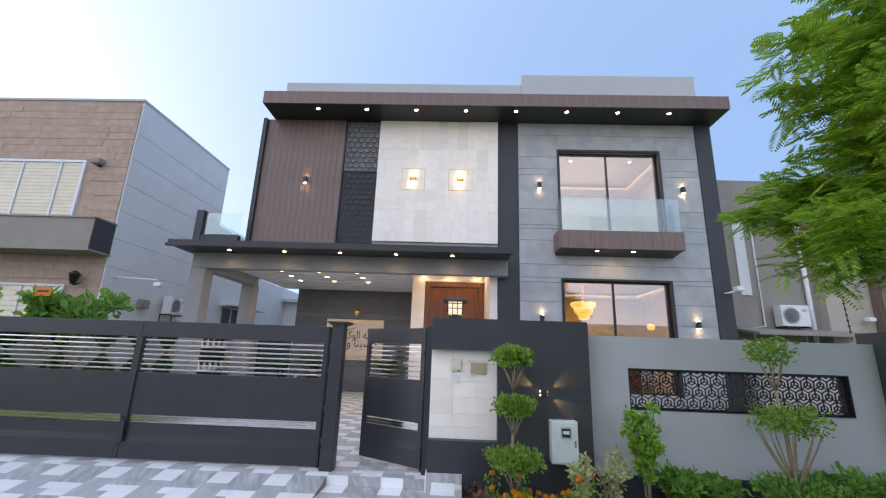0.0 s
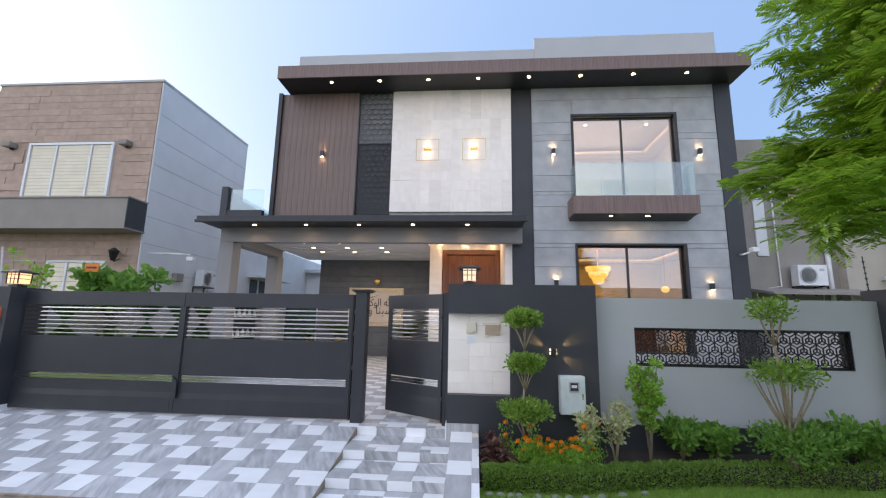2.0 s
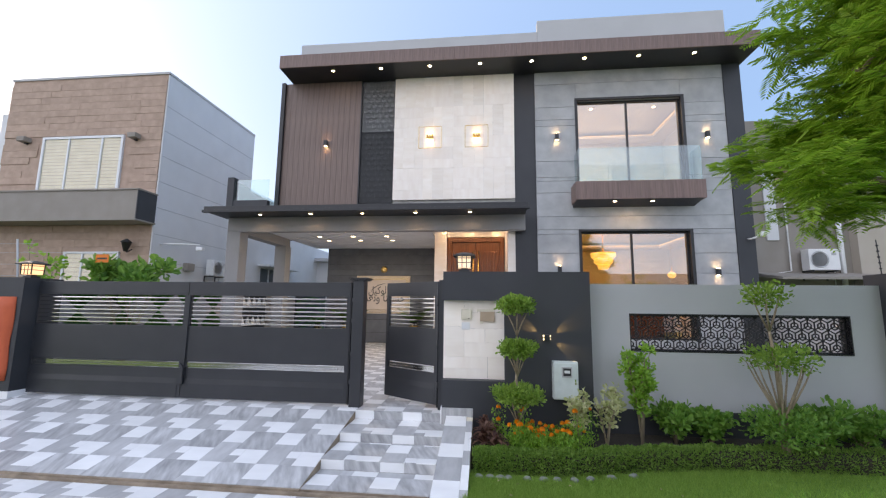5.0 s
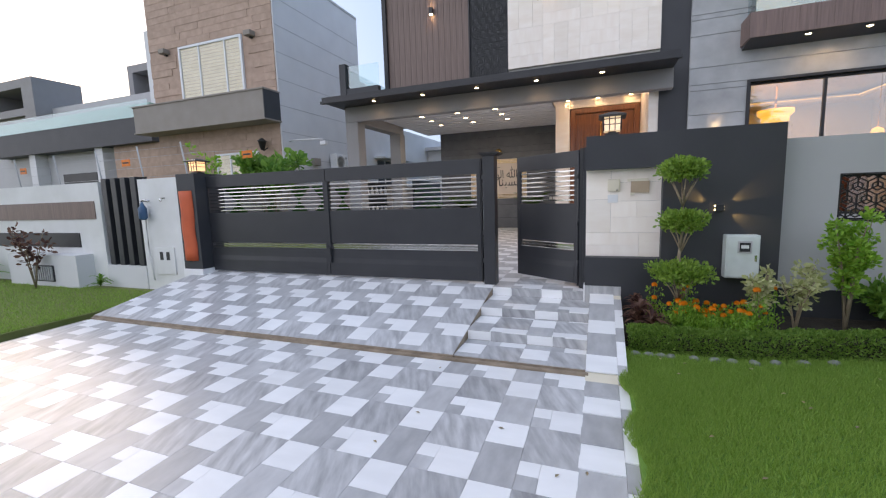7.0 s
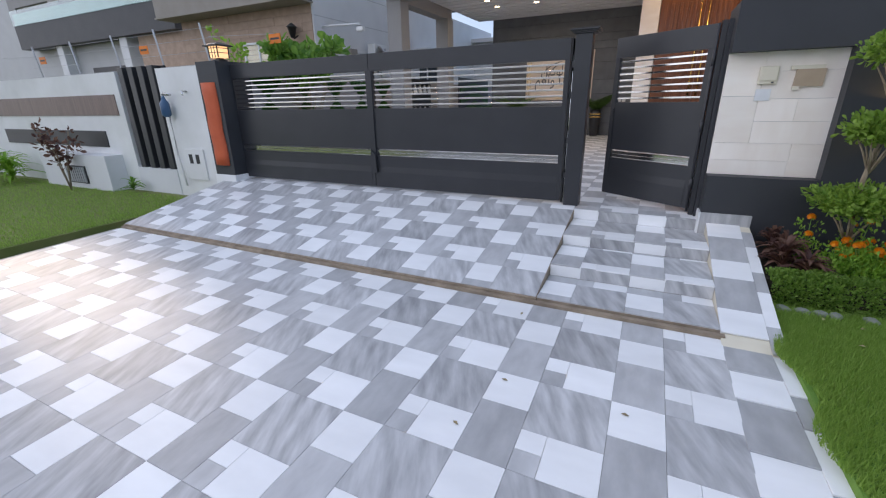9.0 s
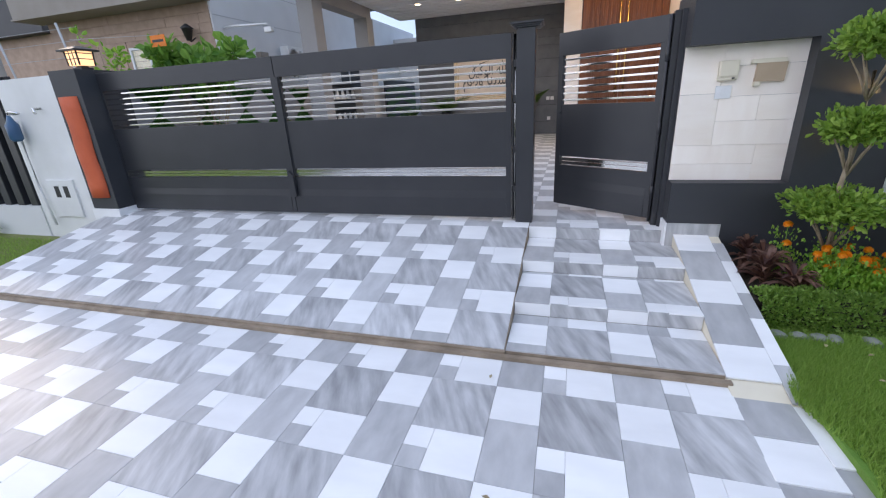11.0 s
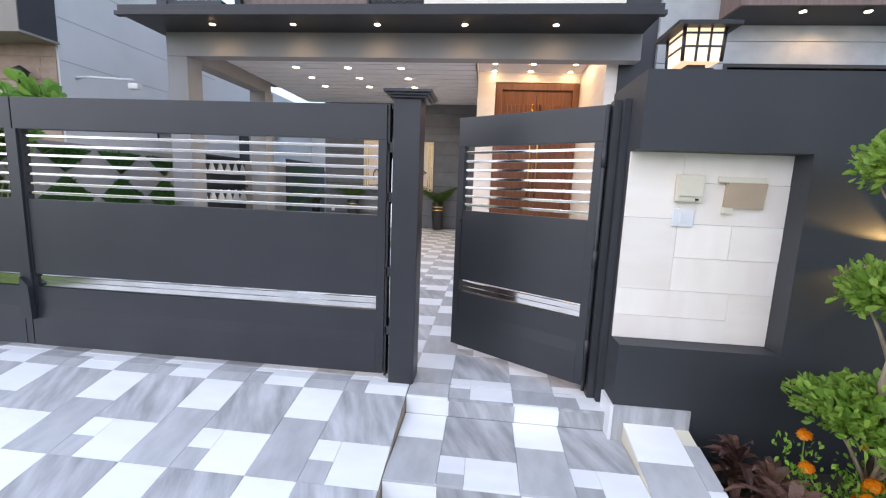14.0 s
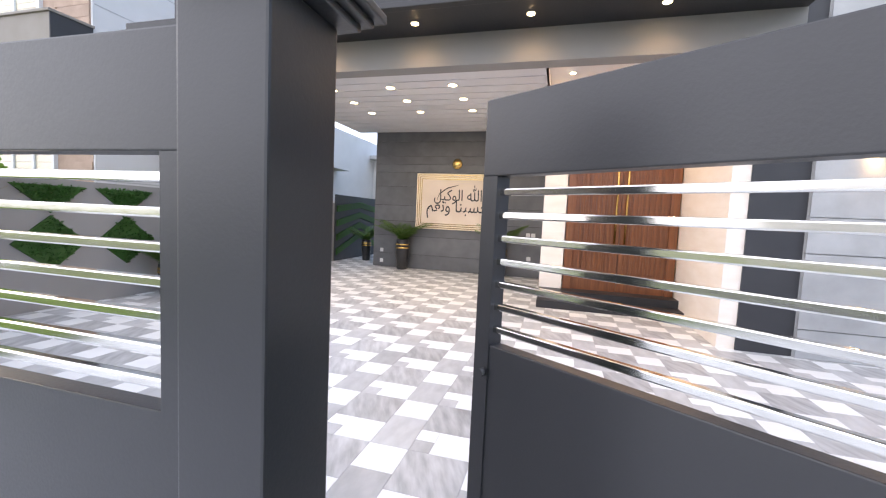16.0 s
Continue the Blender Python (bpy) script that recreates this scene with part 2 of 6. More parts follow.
# ---- mesh helpers ----
def box(bm, x0, x1, y0, y1, z0, z1, bevel=0.0):
    m = Matrix.Translation(((x0 + x1) / 2, (y0 + y1) / 2, (z0 + z1) / 2)) @ Matrix.Diagonal((x1 - x0, y1 - y0, z1 - z0, 1))
    r = bmesh.ops.create_cube(bm, size=1, matrix=m)
    if bevel:
        edges = list({e for v in r["verts"] for e in v.link_edges})
        bmesh.ops.bevel(bm, geom=edges, offset=bevel, segments=2, affect="EDGES", profile=0.6)
    return bm


def prism(bm, outline, axis, a, b):
    """An outline of (u, v) pushed from a to b along an axis."""
    def at(u, v, w):
        return {"x": (w, u, v), "y": (u, w, v), "z": (u, v, w)}[axis]
    lo = [bm.verts.new(at(u, v, a)) for u, v in outline]
    hi = [bm.verts.new(at(u, v, b)) for u, v in outline]
    bm.faces.new(lo)
    bm.faces.new(hi[::-1])
    for k in range(len(lo)):
        j = (k + 1) % len(lo)
        bm.faces.new((lo[j], lo[k], hi[k], hi[j]))
    bmesh.ops.recalc_face_normals(bm, faces=bm.faces)
    return bm


def tube(bm, points, radii, sides=8):
    """A tapered tube through points."""
    rings = []
    for k, p in enumerate(points):
        p = Vector(p)
        d = Vector(points[min(k + 1, len(points) - 1)]) - Vector(points[max(k - 1, 0)])
        q = d.to_track_quat("Z", "Y")
        r = radii[k] if hasattr(radii, "__len__") else radii
        rings.append([bm.verts.new(p + q @ Vector((r * math.cos(2 * math.pi * s / sides), r * math.sin(2 * math.pi * s / sides), 0))) for s in range(sides)])
    for a, b in zip(rings, rings[1:]):
        for s in range(sides):
            f = bm.faces.new((a[s], a[(s + 1) % sides], b[(s + 1) % sides], b[s]))
            f.smooth = True
    bm.faces.new(rings[0][::-1])
    bm.faces.new(rings[-1])
    return bm


def turned(bm, profile, at, sides=24):
    """A turned shape: (radius, height) pairs about an upright axis."""
    x, y, z = at
    rings = [[bm.verts.new((x + r * math.cos(2 * math.pi * s / sides), y + r * math.sin(2 * math.pi * s / sides), z + h)) for s in range(sides)] for r, h in profile]
    for a, b in zip(rings, rings[1:]):
        for s in range(sides):
            bm.faces.new((a[s], a[(s + 1) % sides], b[(s + 1) % sides], b[s])).smooth = True
    bm.faces.new(rings[0][::-1])
    bm.faces.new(rings[-1])
    return bm


def mesh_of(name, bm, material):
    me = bpy.data.meshes.new(name)
    bm.to_mesh(me)
    bm.free()
    me.materials.append(material)
    return me


def part(name, bm, material, parent=None, label=""):
    ob = new(name, mesh_of(name, bm, material))
    if parent is not None:
        ob.parent = parent
    return tagged(ob, label)


def thing(name, label, category, group="", kind="", at=(0, 0, 0)):
    ob = new(name)
    ob.empty_display_size = 0.1
    ob.location = at
    return tagged(ob, label, category, group, kind)


def B(*boxes, bevel=0.0):
    bm = bmesh.new()
    for b in boxes:
        box(bm, *b, bevel=bevel)
    return bm


def setting(name, bm, material, label="", category=""):
    return tagged(part(name, bm, material), label, category, "", "structure")


def wall_with_holes(x0, x1, y0, y1, z0, z1, holes):
    """A wall in the x direction; holes are (x0, x1, z0, z1), side by side."""
    bm, x = bmesh.new(), x0
    for a, b, c, d in sorted(holes):
        if a > x:
            box(bm, x, a, y0, y1, z0, z1)
        if c > z0:
            box(bm, a, b, y0, y1, z0, c)
        if d < z1:
            box(bm, a, b, y0, y1, d, z1)
        x = b
    if x < x1:
        box(bm, x, x1, y0, y1, z0, z1)
    return bm


# ---- ground ----
GROUND, DRIVE, LIP = -0.78, -0.45, -0.39
GX0, GX1 = -7.95, 0.48          # driveway's sides
RAMP_Y0, RAMP_Y1 = 4.43, 6.45   # ramp from the drain to the gate
STEP_X0, STEP_X1 = -1.385, 0.07


def sheet(x0, x1, y0, y1, z, material, name, label, category):
    return setting(name, B((x0, x1, y0, y1, GROUND if z > -0.5 else z - 0.05, z)), material, label, category)


setting("ground", B((-400, 400, -400, 600, GROUND - 0.2, GROUND)), DRY_LAWN, "wide level ground under the street and plots", "ground")
sheet(-60, 60, -9.0, -2.2, GROUND + 0.06, ASPHALT, "road", "grey asphalt street in front of the house", "road")
setting("house_plot", B((-8.6, 9.2, 6.62, 25, GROUND, -0.03)), MORTAR, "raised base of the house plot", "ground")

# ---- boundary wall and block ----
block = thing("gate_block", "charcoal painted wall block beside the wicket gate with a stone panel", "wall", kind="structure")
part("base", B((0.0, 2.27, 6.25, 6.9, -0.5, 0.52)), CHARCOAL, block)
part("head", B((0.0, 2.27, 6.25, 6.9, 1.745, 2.2)), CHARCOAL, block)
part("side", B((0.965, 2.27, 6.25, 6.9, 0.52, 1.745)), CHARCOAL, block)
part("back", B((0.0, 0.965, 6.42, 6.9, 0.52, 1.745)), CHARCOAL, block)
wall = thing("wall_front", "grey plastered boundary wall with a dark plinth", "wall", kind="structure")
part("plaster", wall_with_holes(2.272, 6.55, 6.55, 6.75, 0.12, 2.03, [(2.94, 6.09, 1.0, 1.555)]), GREY_PAINT, wall)
part("plinth", B((2.272, 6.55, 6.535, 6.75, -0.5, 0.12)), CHARCOAL, wall)
part("reveal", B((2.94, 6.09, 6.545, 6.75, 0.985, 1.0), (2.94, 6.09, 6.545, 6.75, 1.555, 1.57), (2.925, 2.94, 6.545, 6.75, 0.985, 1.57), (6.09, 6.105, 6.545, 6.75, 0.985, 1.57)), BLACK, wall)
part("end_pillar", B((6.55, 8.2, 6.36, 6.8, -0.5, 2.2)), CHARCOAL, wall)

lp = thing("gate_pillar", "charcoal painted gate pillar with a marble foot", "pillar", kind="structure")
part("shaft", B((-8.12, -7.6, 6.3, 7.0, -0.3, 2.08)), CHARCOAL, lp)
part("foot", B((-8.14, -7.58, 6.28, 7.02, -0.3, 0.09)), WHITE_TILE, lp)


# ---- gates ----
def gate_leaf(g, w, flip=1):
    """A steel leaf w long in local x, thickness about 6 cm, with polished bars in the upper field."""
    part("top_panel", B((0, w, -0.03, 0.03, 1.79, 2.03), bevel=0.004), STEEL, g)
    part("stile", B((0, 0.06, -0.03, 0.03, 0.035, 1.79)), STEEL, g)
    part("stile", B((w - 0.06, w, -0.03, 0.03, 0.035, 1.79)), STEEL, g)
    part("middle_panel", B((0.06, w - 0.06, -0.025, 0.025, 0.64, 1.25), bevel=0.004), STEEL, g)
    bm = prism(bmesh.new(), [(-0.025, 0.36), (-0.025, 0.53), (0.025, 0.53), (0.025, 0.035), (-0.034, 0.035), (-0.034, 0.27)], "x", 0.06, w - 0.06)
    part("lower_panel", bm, STEEL, g)
    part("slot_strip", B((0.06, w - 0.06, -0.012, 0.012, 0.542, 0.579)), CHROME, g, "polished steel strip")
    part("slot_strip", B((0.06, w - 0.06, -0.012, 0.012, 0.585, 0.622)), CHROME, g, "polished steel strip")
    bar = mesh_of("bar", B((0.045, w - 0.045, -0.012, 0.012, -0.011, 0.011), bevel=0.004), CHROME)
    for k in range(7):
        b = new("bar", bar)
        b.parent, b.location = g, (0, 0, 1.30 + 0.0735 * k)
        tagged(b, "polished steel bar")
    return g


main = thing("sliding_gate", "wide charcoal steel gate with polished steel bars, closed", "gate", at=(-7.62, 6.60, 0.0))
gate_leaf(main, 3.02)
second = thing("sliding_gate", "wide charcoal steel gate with polished steel bars, closed", "gate", at=(-4.59, 6.60, 0.0))
gate_leaf(second, 2.97)
part("meeting_stile", B((-0.05, 0.045, -0.05, -0.03, 0.27, 1.79)), STEEL, second)
part("bracket", prism(bmesh.new(), [(-0.05, 0.27), (0.06, 0.27), (0.05, 0.55), (-0.02, 0.62)], "y", -0.085, -0.05), STEEL, second)

post = thing("gate_post", "square charcoal steel post with a stepped cap between the gates", "post")
part("shaft", B((-1.56, -1.37, 6.5, 6.71, -0.03, 2.06), bevel=0.006), STEEL, post)
for x0, x1, y0, y1, z0, z1 in ((-1.58, -1.33, 6.475, 6.735, 2.06, 2.075), (-1.6, -1.31, 6.455, 6.755, 2.075, 2.09), (-1.62, -1.29, 6.435, 6.775, 2.09, 2.11)):
    part("cap_plate", B((x0, x1, y0, y1, z0, z1), bevel=0.004), STEEL, post)
part("rail_pipe", tube(bmesh.new(), [(-1.582, 6.6, 0.02), (-1.582, 6.6, 2.02)], 0.014), CHROME, post, "bright steel pipe")
part("rail_channel", B((-1.61, -1.596, 6.56, 6.66, 0.02, 2.03)), BLACK, post)
for z in (0.35, 0.8, 1.35, 1.7):
    part("hinge", B((-1.61, -1.56, 6.56, 6.6, z, z + 0.07), bevel=0.004), STEEL, post)

hx, hy, fx, fy = -0.11, 6.61, -1.135, 7.28
wicket = thing("wicket_gate", "narrow charcoal steel wicket gate with polished bars, standing open", "gate", at=(fx, fy, 0.03))
wicket.rotation_euler = (0, 0, math.atan2(hy - fy, hx - fx))
WL = math.hypot(hx - fx, hy - fy)
gate_leaf(wicket, WL)
part("lock", turned(bmesh.new(), [(0.013, -0.015), (0.013, 0.015)], (0, 0, 0), 12), STEEL, wicket).matrix_basis = pose(0.05, -0.04, 1.16, 90)
hp = thing("hinge_post", "charcoal steel hinge post fixed to the wall block", "post")
part("shaft", B((-0.095, -0.045, 6.53, 6.61, 0, 2.08)), STEEL, hp)
part("pipe", tube(bmesh.new(), [(-0.115, 6.58, 0.03), (-0.115, 6.58, 2.06)], 0.015), STEEL, hp)
part("wall_plate", B((-0.042, -0.001, 6.48, 6.68, 0, 2.08)), CHARCOAL, hp)
for z in (0.3, 0.95, 1.65):
    part("hinge", tube(bmesh.new(), [(-0.115, 6.58, z), (-0.115, 6.58, z + 0.12)], 0.02, 12), STEEL, hp)

# ---- the house ----
FY = 12.52
house = thing("house", "two-storey modern house in grey tile, wood and cream stone", "house", kind="structure")
part("black_wall", B((1.58, 2.25, FY + 0.05, FY + 0.4, 0, 9.24)), CHARCOAL, house)
part("grey_wall", wall_with_holes(2.25, 7.98, FY + 0.03, FY + 0.35, -0.03, 5.2, [(3.55, 6.70, 0.75, 3.97)]), SLATE, house)
part("grey_wall", wall_with_holes(2.25, 7.98, FY + 0.03, FY + 0.35, 5.2, 9.24, [(3.55, 6.70, 5.3, 8.22)]), SLATE, house)
part("corner_strip", B((7.98, 8.48, FY - 0.05, FY + 0.5, -0.03, 9.24)), CHARCOAL, house)
part("side_wall", B((8.2, 8.48, FY + 0.5, 22, -0.03, 9.24)), GREY_PAINT, house)
part("side_wall", B((-6.3, -6.1, FY + 0.3, 22, 4.7, 9.24)), GREY_PAINT, house)
part("back_wall", B((-6.3, 8.48, 22, 22.2, -0.03, 9.24)), GREY_PAINT, house)
part("stone_backing", B((-2.35, 1.58, FY + 0.03, FY + 0.35, 4.6, 9.24)), MORTAR, house)
part("wood_backing", B((-6.2, -3.53, FY + 0.03, FY + 0.35, 4.6, 9.24)), BLACK, house)
part("wood_edge", B((-6.33, -6.2, FY - 0.12, FY + 0.35, 4.6, 9.24)), BLACK, house)
part("screen_backing", B((-3.53, -2.35, FY + 0.06, FY + 0.35, 4.6, 7.4)), DARK_SLATE, house)
# Paler upper piece: sky light through the screen's top, put into the colour.
part("screen_wall", B((-3.53, -2.35, FY + 0.06, FY + 0.35, 7.4, 9.24)), LIGHT_GREY, house)
part("roof_slab", B((-5.98, 8.57, 11.55, 22.2, 9.24, 9.62)), BLACK, house, "dark soffit of the roof slab")
part("parapet", B((-5.5, 2.3, 12.0, 12.2, 9.62, 10.33), (2.3, 7.85, 11.95, 12.2, 9.62, 10.68)), GREY_PAINT, house)
part("floor_slab", B((-6.3, 8.2, FY + 0.4, 22, 4.54, 4.65)), WHITE_CEIL, house)
n = 46
plank = mesh_of("fascia_plank", B((-0.157, 0.157, -0.02, 0.02, -0.215, 0.215), bevel=0.003), FASCIA_WOOD)
for k in range(n):
    ob = new("fascia_plank", plank)
    ob.parent, ob.location = house, (-5.98 + 0.158 + k * (14.55 - 0.316) / (n - 1), 11.53, 9.455)
w = (6.2 - 3.53) / 14
plank = mesh_of("wood_plank", B((-w / 2 + 0.003, w / 2 - 0.003, -0.02, 0.03, -2.32, 2.32)), ROOF_WOOD)
for k in range(14):
    ob = new("wood_plank", plank)
    ob.parent, ob.location = house, (-6.2 + w * (k + 0.5), FY, 6.92)

# canopy over the porch
canopy = thing("porch_canopy", "black stepped canopy with a grey beam and downlights", "canopy", kind="structure")
part("slab", B((-7.95, 1.85, 11.3, FY - 0.12, 4.46, 4.6)), BLACK, canopy)
part("slab", B((-7.95, -6.35, FY - 0.12, 17.0, 4.46, 4.6)), BLACK, canopy)
part("moulding", B((-8.0, 1.9, 11.22, 11.34, 4.42, 4.5), (-7.97, 1.87, 11.27, 11.4, 4.5, 4.62), bevel=0.01), BLACK, canopy)
part("front_beam", B((-7.75, 1.86, 12.2, 12.5, 3.99, 4.46)), BEAM, canopy)
part("side_beam", B((-7.75, -7.35, 12.5, 15.75, 3.98, 4.46)), BEAM, canopy)
part("column", B((-7.75, -7.3, 12.2, 12.65, -0.03, 3.98)), BEAM, canopy)
part("column", B((-7.75, -7.3, 15.3, 15.75, -0.03, 3.98)), BEAM, canopy)
setting("ceiling", B((-7.35, -1.26, 12.5, 18.4, 4.30, 4.34), (-1.26, 1.58, 12.5, 15.2, 4.48, 4.52)), WHITE_CEIL, "white porch ceiling with recessed lights", "ceiling")
part("ceiling_step", B((-1.30, -1.26, 12.5, 15.2, 4.30, 4.5)), WHITE_CEIL, canopy)

# porch walls
porch = thing("wall_porch", "dark grey grooved tile wall at the back of the porch", "wall", kind="structure")
part("backing", B((-6.75, -1.26, 18.42, 18.7, -0.03, 4.5)), BLACK, porch)
entry = thing("wall_entry", "cream stone surround of the entrance door", "wall", kind="structure")
part("pier", B((-1.26, -0.8, 14.95, 18.4, -0.03, 4.5)), CREAM, entry)
part("pier", B((1.35, 1.58, 12.6, 15.2, -0.03, 4.5)), CREAM, entry)
part("head", B((-0.8, 1.35, 15.0, 15.2, 4.24, 4.5)), CREAM, entry)

# entrance door
door = thing("door_1", "double carved reddish wooden entrance door with brass handles", "door", kind="structure")
part("frame", B((-0.78, -0.62, 14.98, 15.2, 0.3, 4.22), (1.17, 1.33, 14.98, 15.2, 0.3, 4.22), (-0.62, 1.17, 14.98, 15.2, 4.05, 4.22), bevel=0.01), DOOR_WOOD, door)
for x0, x1 in ((-0.62, 0.27), (0.28, 1.17)):
    leaf = part("leaf", B((x0, x1, 15.06, 15.14, 0.3, 4.05)), DOOR_WOOD, door)
    for k in range(7):
        c = x0 + 0.13 + k * 0.105
        part("rib", B((c - 0.03, c + 0.03, 15.03, 15.06, 0.7, 3.7), bevel=0.012), DOOR_WOOD, leaf)
for x in (0.18, 0.37):
    part("handle", tube(bmesh.new(), [(x, 14.98, 1.3), (x, 14.98, 3.7)], 0.022, 10), GOLD, door, "long brass pull handle")
setting("doorstep", B((-1.26, 1.58, 14.2, 15.1, -0.03, 0.15), (-1.26, 1.58, 14.6, 15.1, 0.15, 0.3)), BLACK, "dark stone steps before the door", "step")

# left boundary of the plot, with hedge diamonds
setting("wall_west", B((-8.6, -8.4, 7.0, 26, -0.1, 2.0)), BEAM, "grey boundary wall beside the porch", "wall")

# neighbour's house
nb = thing("neighbour_house", "neighbouring brown stone-clad house with a grey grooved side wall", "house", kind="structure")
part("front_wall", B((-17.45, -11.0, 12.8, 13.1, -0.3, 10.05)), BEIGE_TILE, nb)
part("west_wall", B((-17.45, -17.2, 13.1, 22, -0.3, 10.05), (-21.5, -17.45, 15.5, 15.8, -0.3, 10.2)), LIGHT_GREY, nb)
part("side_wall", B((-11.2, -10.95, 12.81, 18.5, -0.3, 10.03)), LIGHT_GREY, nb)
part("side_wall", B((-11.2, -10.95, 18.5, 22.4, -0.3, 7.2)), LIGHT_GREY, nb)
part("side_wall", B((-11.2, -10.95, 22.4, 30, -0.3, 5.5)), LIGHT_GREY, nb)
part("coping", B((-17.48, -10.93, 12.76, 13.15, 10.05, 10.13), (-11.22, -10.93, 13.15, 18.5, 10.03, 10.13)), GREY_PAINT, nb)
part("ledge", B((-17.7, -10.95, 12.0, 12.8, 4.43, 5.42)), BROWN_PLASTER, nb)

# neighbour's wall to the west
sheet(-40, -8.27, -2.2, 6.3, -0.42, DRY_LAWN, "lawn_west", "faded green lawn before the neighbouring wall", "lawn")
sheet(0.475, 30, -2.2, 6.5, -0.42, LAWN, "lawn_east", "bright green mown lawn beside the driveway", "lawn")
setting("wall_neighbour", B((-9.35, -8.145, 6.32, 6.6, -0.45, 2.03), (-17.75, -10.7, 6.32, 6.6, -0.45, 2.03)), WHITE_WALL, "white painted wall of the neighbouring plot", "wall")
setting("driveway_bed", prism(bmesh.new(), [(-2.2, GROUND), (4.36, GROUND), (4.36, DRIVE - 0.013), (-2.2, DRIVE - 0.163)], "x", GX0 - 0.1, GX1 - 0.003), MORTAR, "mortar bed under the driveway tiles", "pavement")


# ---- facade details ----
def slab_piece(parent, name, x0, x1, z0, z1, y, material, depth=0.03, gap=0.004):
    ob = part(name, B((x0 + gap, x1 - gap, y - depth, y + 0.02, z0 + gap, z1 - gap)), material, parent)
    me = ob.data
    c = Vector(((x0 + x1) / 2, y, (z0 + z1) / 2))
    me.transform(Matrix.Translation(-c))
    ob.location = c
    return ob


def courses(parent, x0, x1, zs, y, material, hole=None, name="wall_panel", split=()):
    """Panels between the joint heights zs, cut round one hole."""
    for a, b in zip(zs, zs[1:]):
        runs = [(x0, x1)]
        if hole and b > hole[2] + 0.01 and a < hole[3] - 0.01:
            if a < hole[2] - 0.02:
                slab_piece(parent, name, hole[0], hole[1], a, hole[2], y, material)
            if b > hole[3] + 0.02:
                slab_piece(parent, name, hole[0], hole[1], hole[3], b, y, material)
            runs = [(x0, hole[0]), (hole[1], x1)]
        for u, v in runs:
            slab_piece(parent, name, u, v, a, b, y, material, gap=0.006)


UP = [5.2, 5.58, 5.7, 6.22, 7.39, 7.6, 8.02, 8.8, 9.24]
LOW = [0.0, 0.4, 1.3, 1.42, 1.9, 2.7, 3.3, 3.89, 4.03, 4.44, 5.2]
courses(house, 2.25, 7.98, UP, FY + 0.01, SLATE, (3.55, 6.70, 5.3, 8.22))
courses(house, 2.25, 7.98, LOW, FY + 0.01, SLATE, (3.55, 6.70, 0.75, 3.97))

# cream stone, laid in a weave of upright and level strips
cw, ch = 3.93 / 4, 4.2 / 4
rng = random.Random(4)
for i in range(4):
    for j in range(4):
        x0, z0 = -2.35 + i * cw, 5.04 + j * ch
        cuts = sorted([rng.uniform(0.28, 0.38), rng.uniform(0.62, 0.72)])
        cuts = [0.0, *cuts, 1.0]
        for a, b in zip(cuts, cuts[1:]):
            if (i + j) % 2:
                slab_piece(house, "stone_strip", x0 + a * cw, x0 + b * cw, z0, z0 + ch, FY, CREAM, 0.04 + rng.uniform(0, 0.006), 0.0015)
            else:
                slab_piece(house, "stone_strip", x0, x0 + cw, z0 + a * ch, z0 + b * ch, FY, CREAM_H, 0.04 + rng.uniform(0, 0.006), 0.0015)


def lattice(x0, x1, z0, z1, y, r, bar, depth):
    """A cut-metal screen: a rhombus tiling of hexagons with three spokes each, clipped to a rectangle."""
    verts, faces = [], []

    def strip(a, b):
        pts = []
        (ax, az), (bx, bz) = a, b
        t0, t1 = 0.0, 1.0
        for p, q, lo, hi in ((ax, bx - ax, x0, x1), (az, bz - az, z0, z1)):
            if abs(q) < 1e-9:
                if not lo <= p <= hi:
                    return
            else:
                u, v = sorted(((lo - p) / q, (hi - p) / q))
                t0, t1 = max(t0, u), min(t1, v)
        if t1 - t0 < 0.02:
            return
        a = Vector((ax + (bx - ax) * t0, az + (bz - az) * t0))
        b = Vector((ax + (bx - ax) * t1, az + (bz - az) * t1))
        nrm = Vector((-(b - a).y, (b - a).x)).normalized() * bar / 2
        n0 = len(verts)
        for yy in (y, y + depth):
            for c in (a - nrm, b - nrm, b + nrm, a + nrm):
                verts.append((c.x, yy, c.y))
        faces.extend([[n0 + k for k in f] for f in ((0, 1, 2, 3), (7, 6, 5, 4), (0, 4, 5, 1), (2, 6, 7, 3), (1, 5, 6, 2), (3, 7, 4, 0))])

    dx, dz = r * math.sqrt(3), r * 1.5
    for j in range(int((z1 - z0) / dz) + 3):
        for i in range(int((x1 - x0) / dx) + 3):
            cx, cz = x0 + (i - 0.5 + 0.5 * (j % 2)) * dx, z0 + (j - 0.5) * dz
            c = [(cx + r * math.sin(k * math.pi / 3), cz + r * math.cos(k * math.pi / 3)) for k in range(6)]
            for k in range(3):
                strip(c[k], c[k + 1])
            for k in (0, 2, 4):
                strip((cx, cz), c[k])
            inner = [(cx + 0.5 * r * math.sin(k * math.pi / 3), cz + 0.5 * r * math.cos(k * math.pi / 3)) for k in range(6)]
            for k in (1, 3, 5):
                strip(inner[k], inner[(k + 1) % 6])
                strip(inner[k], inner[k - 1])
    me = bpy.data.meshes.new("screen")
    me.from_pydata(verts, [], faces)
    return me


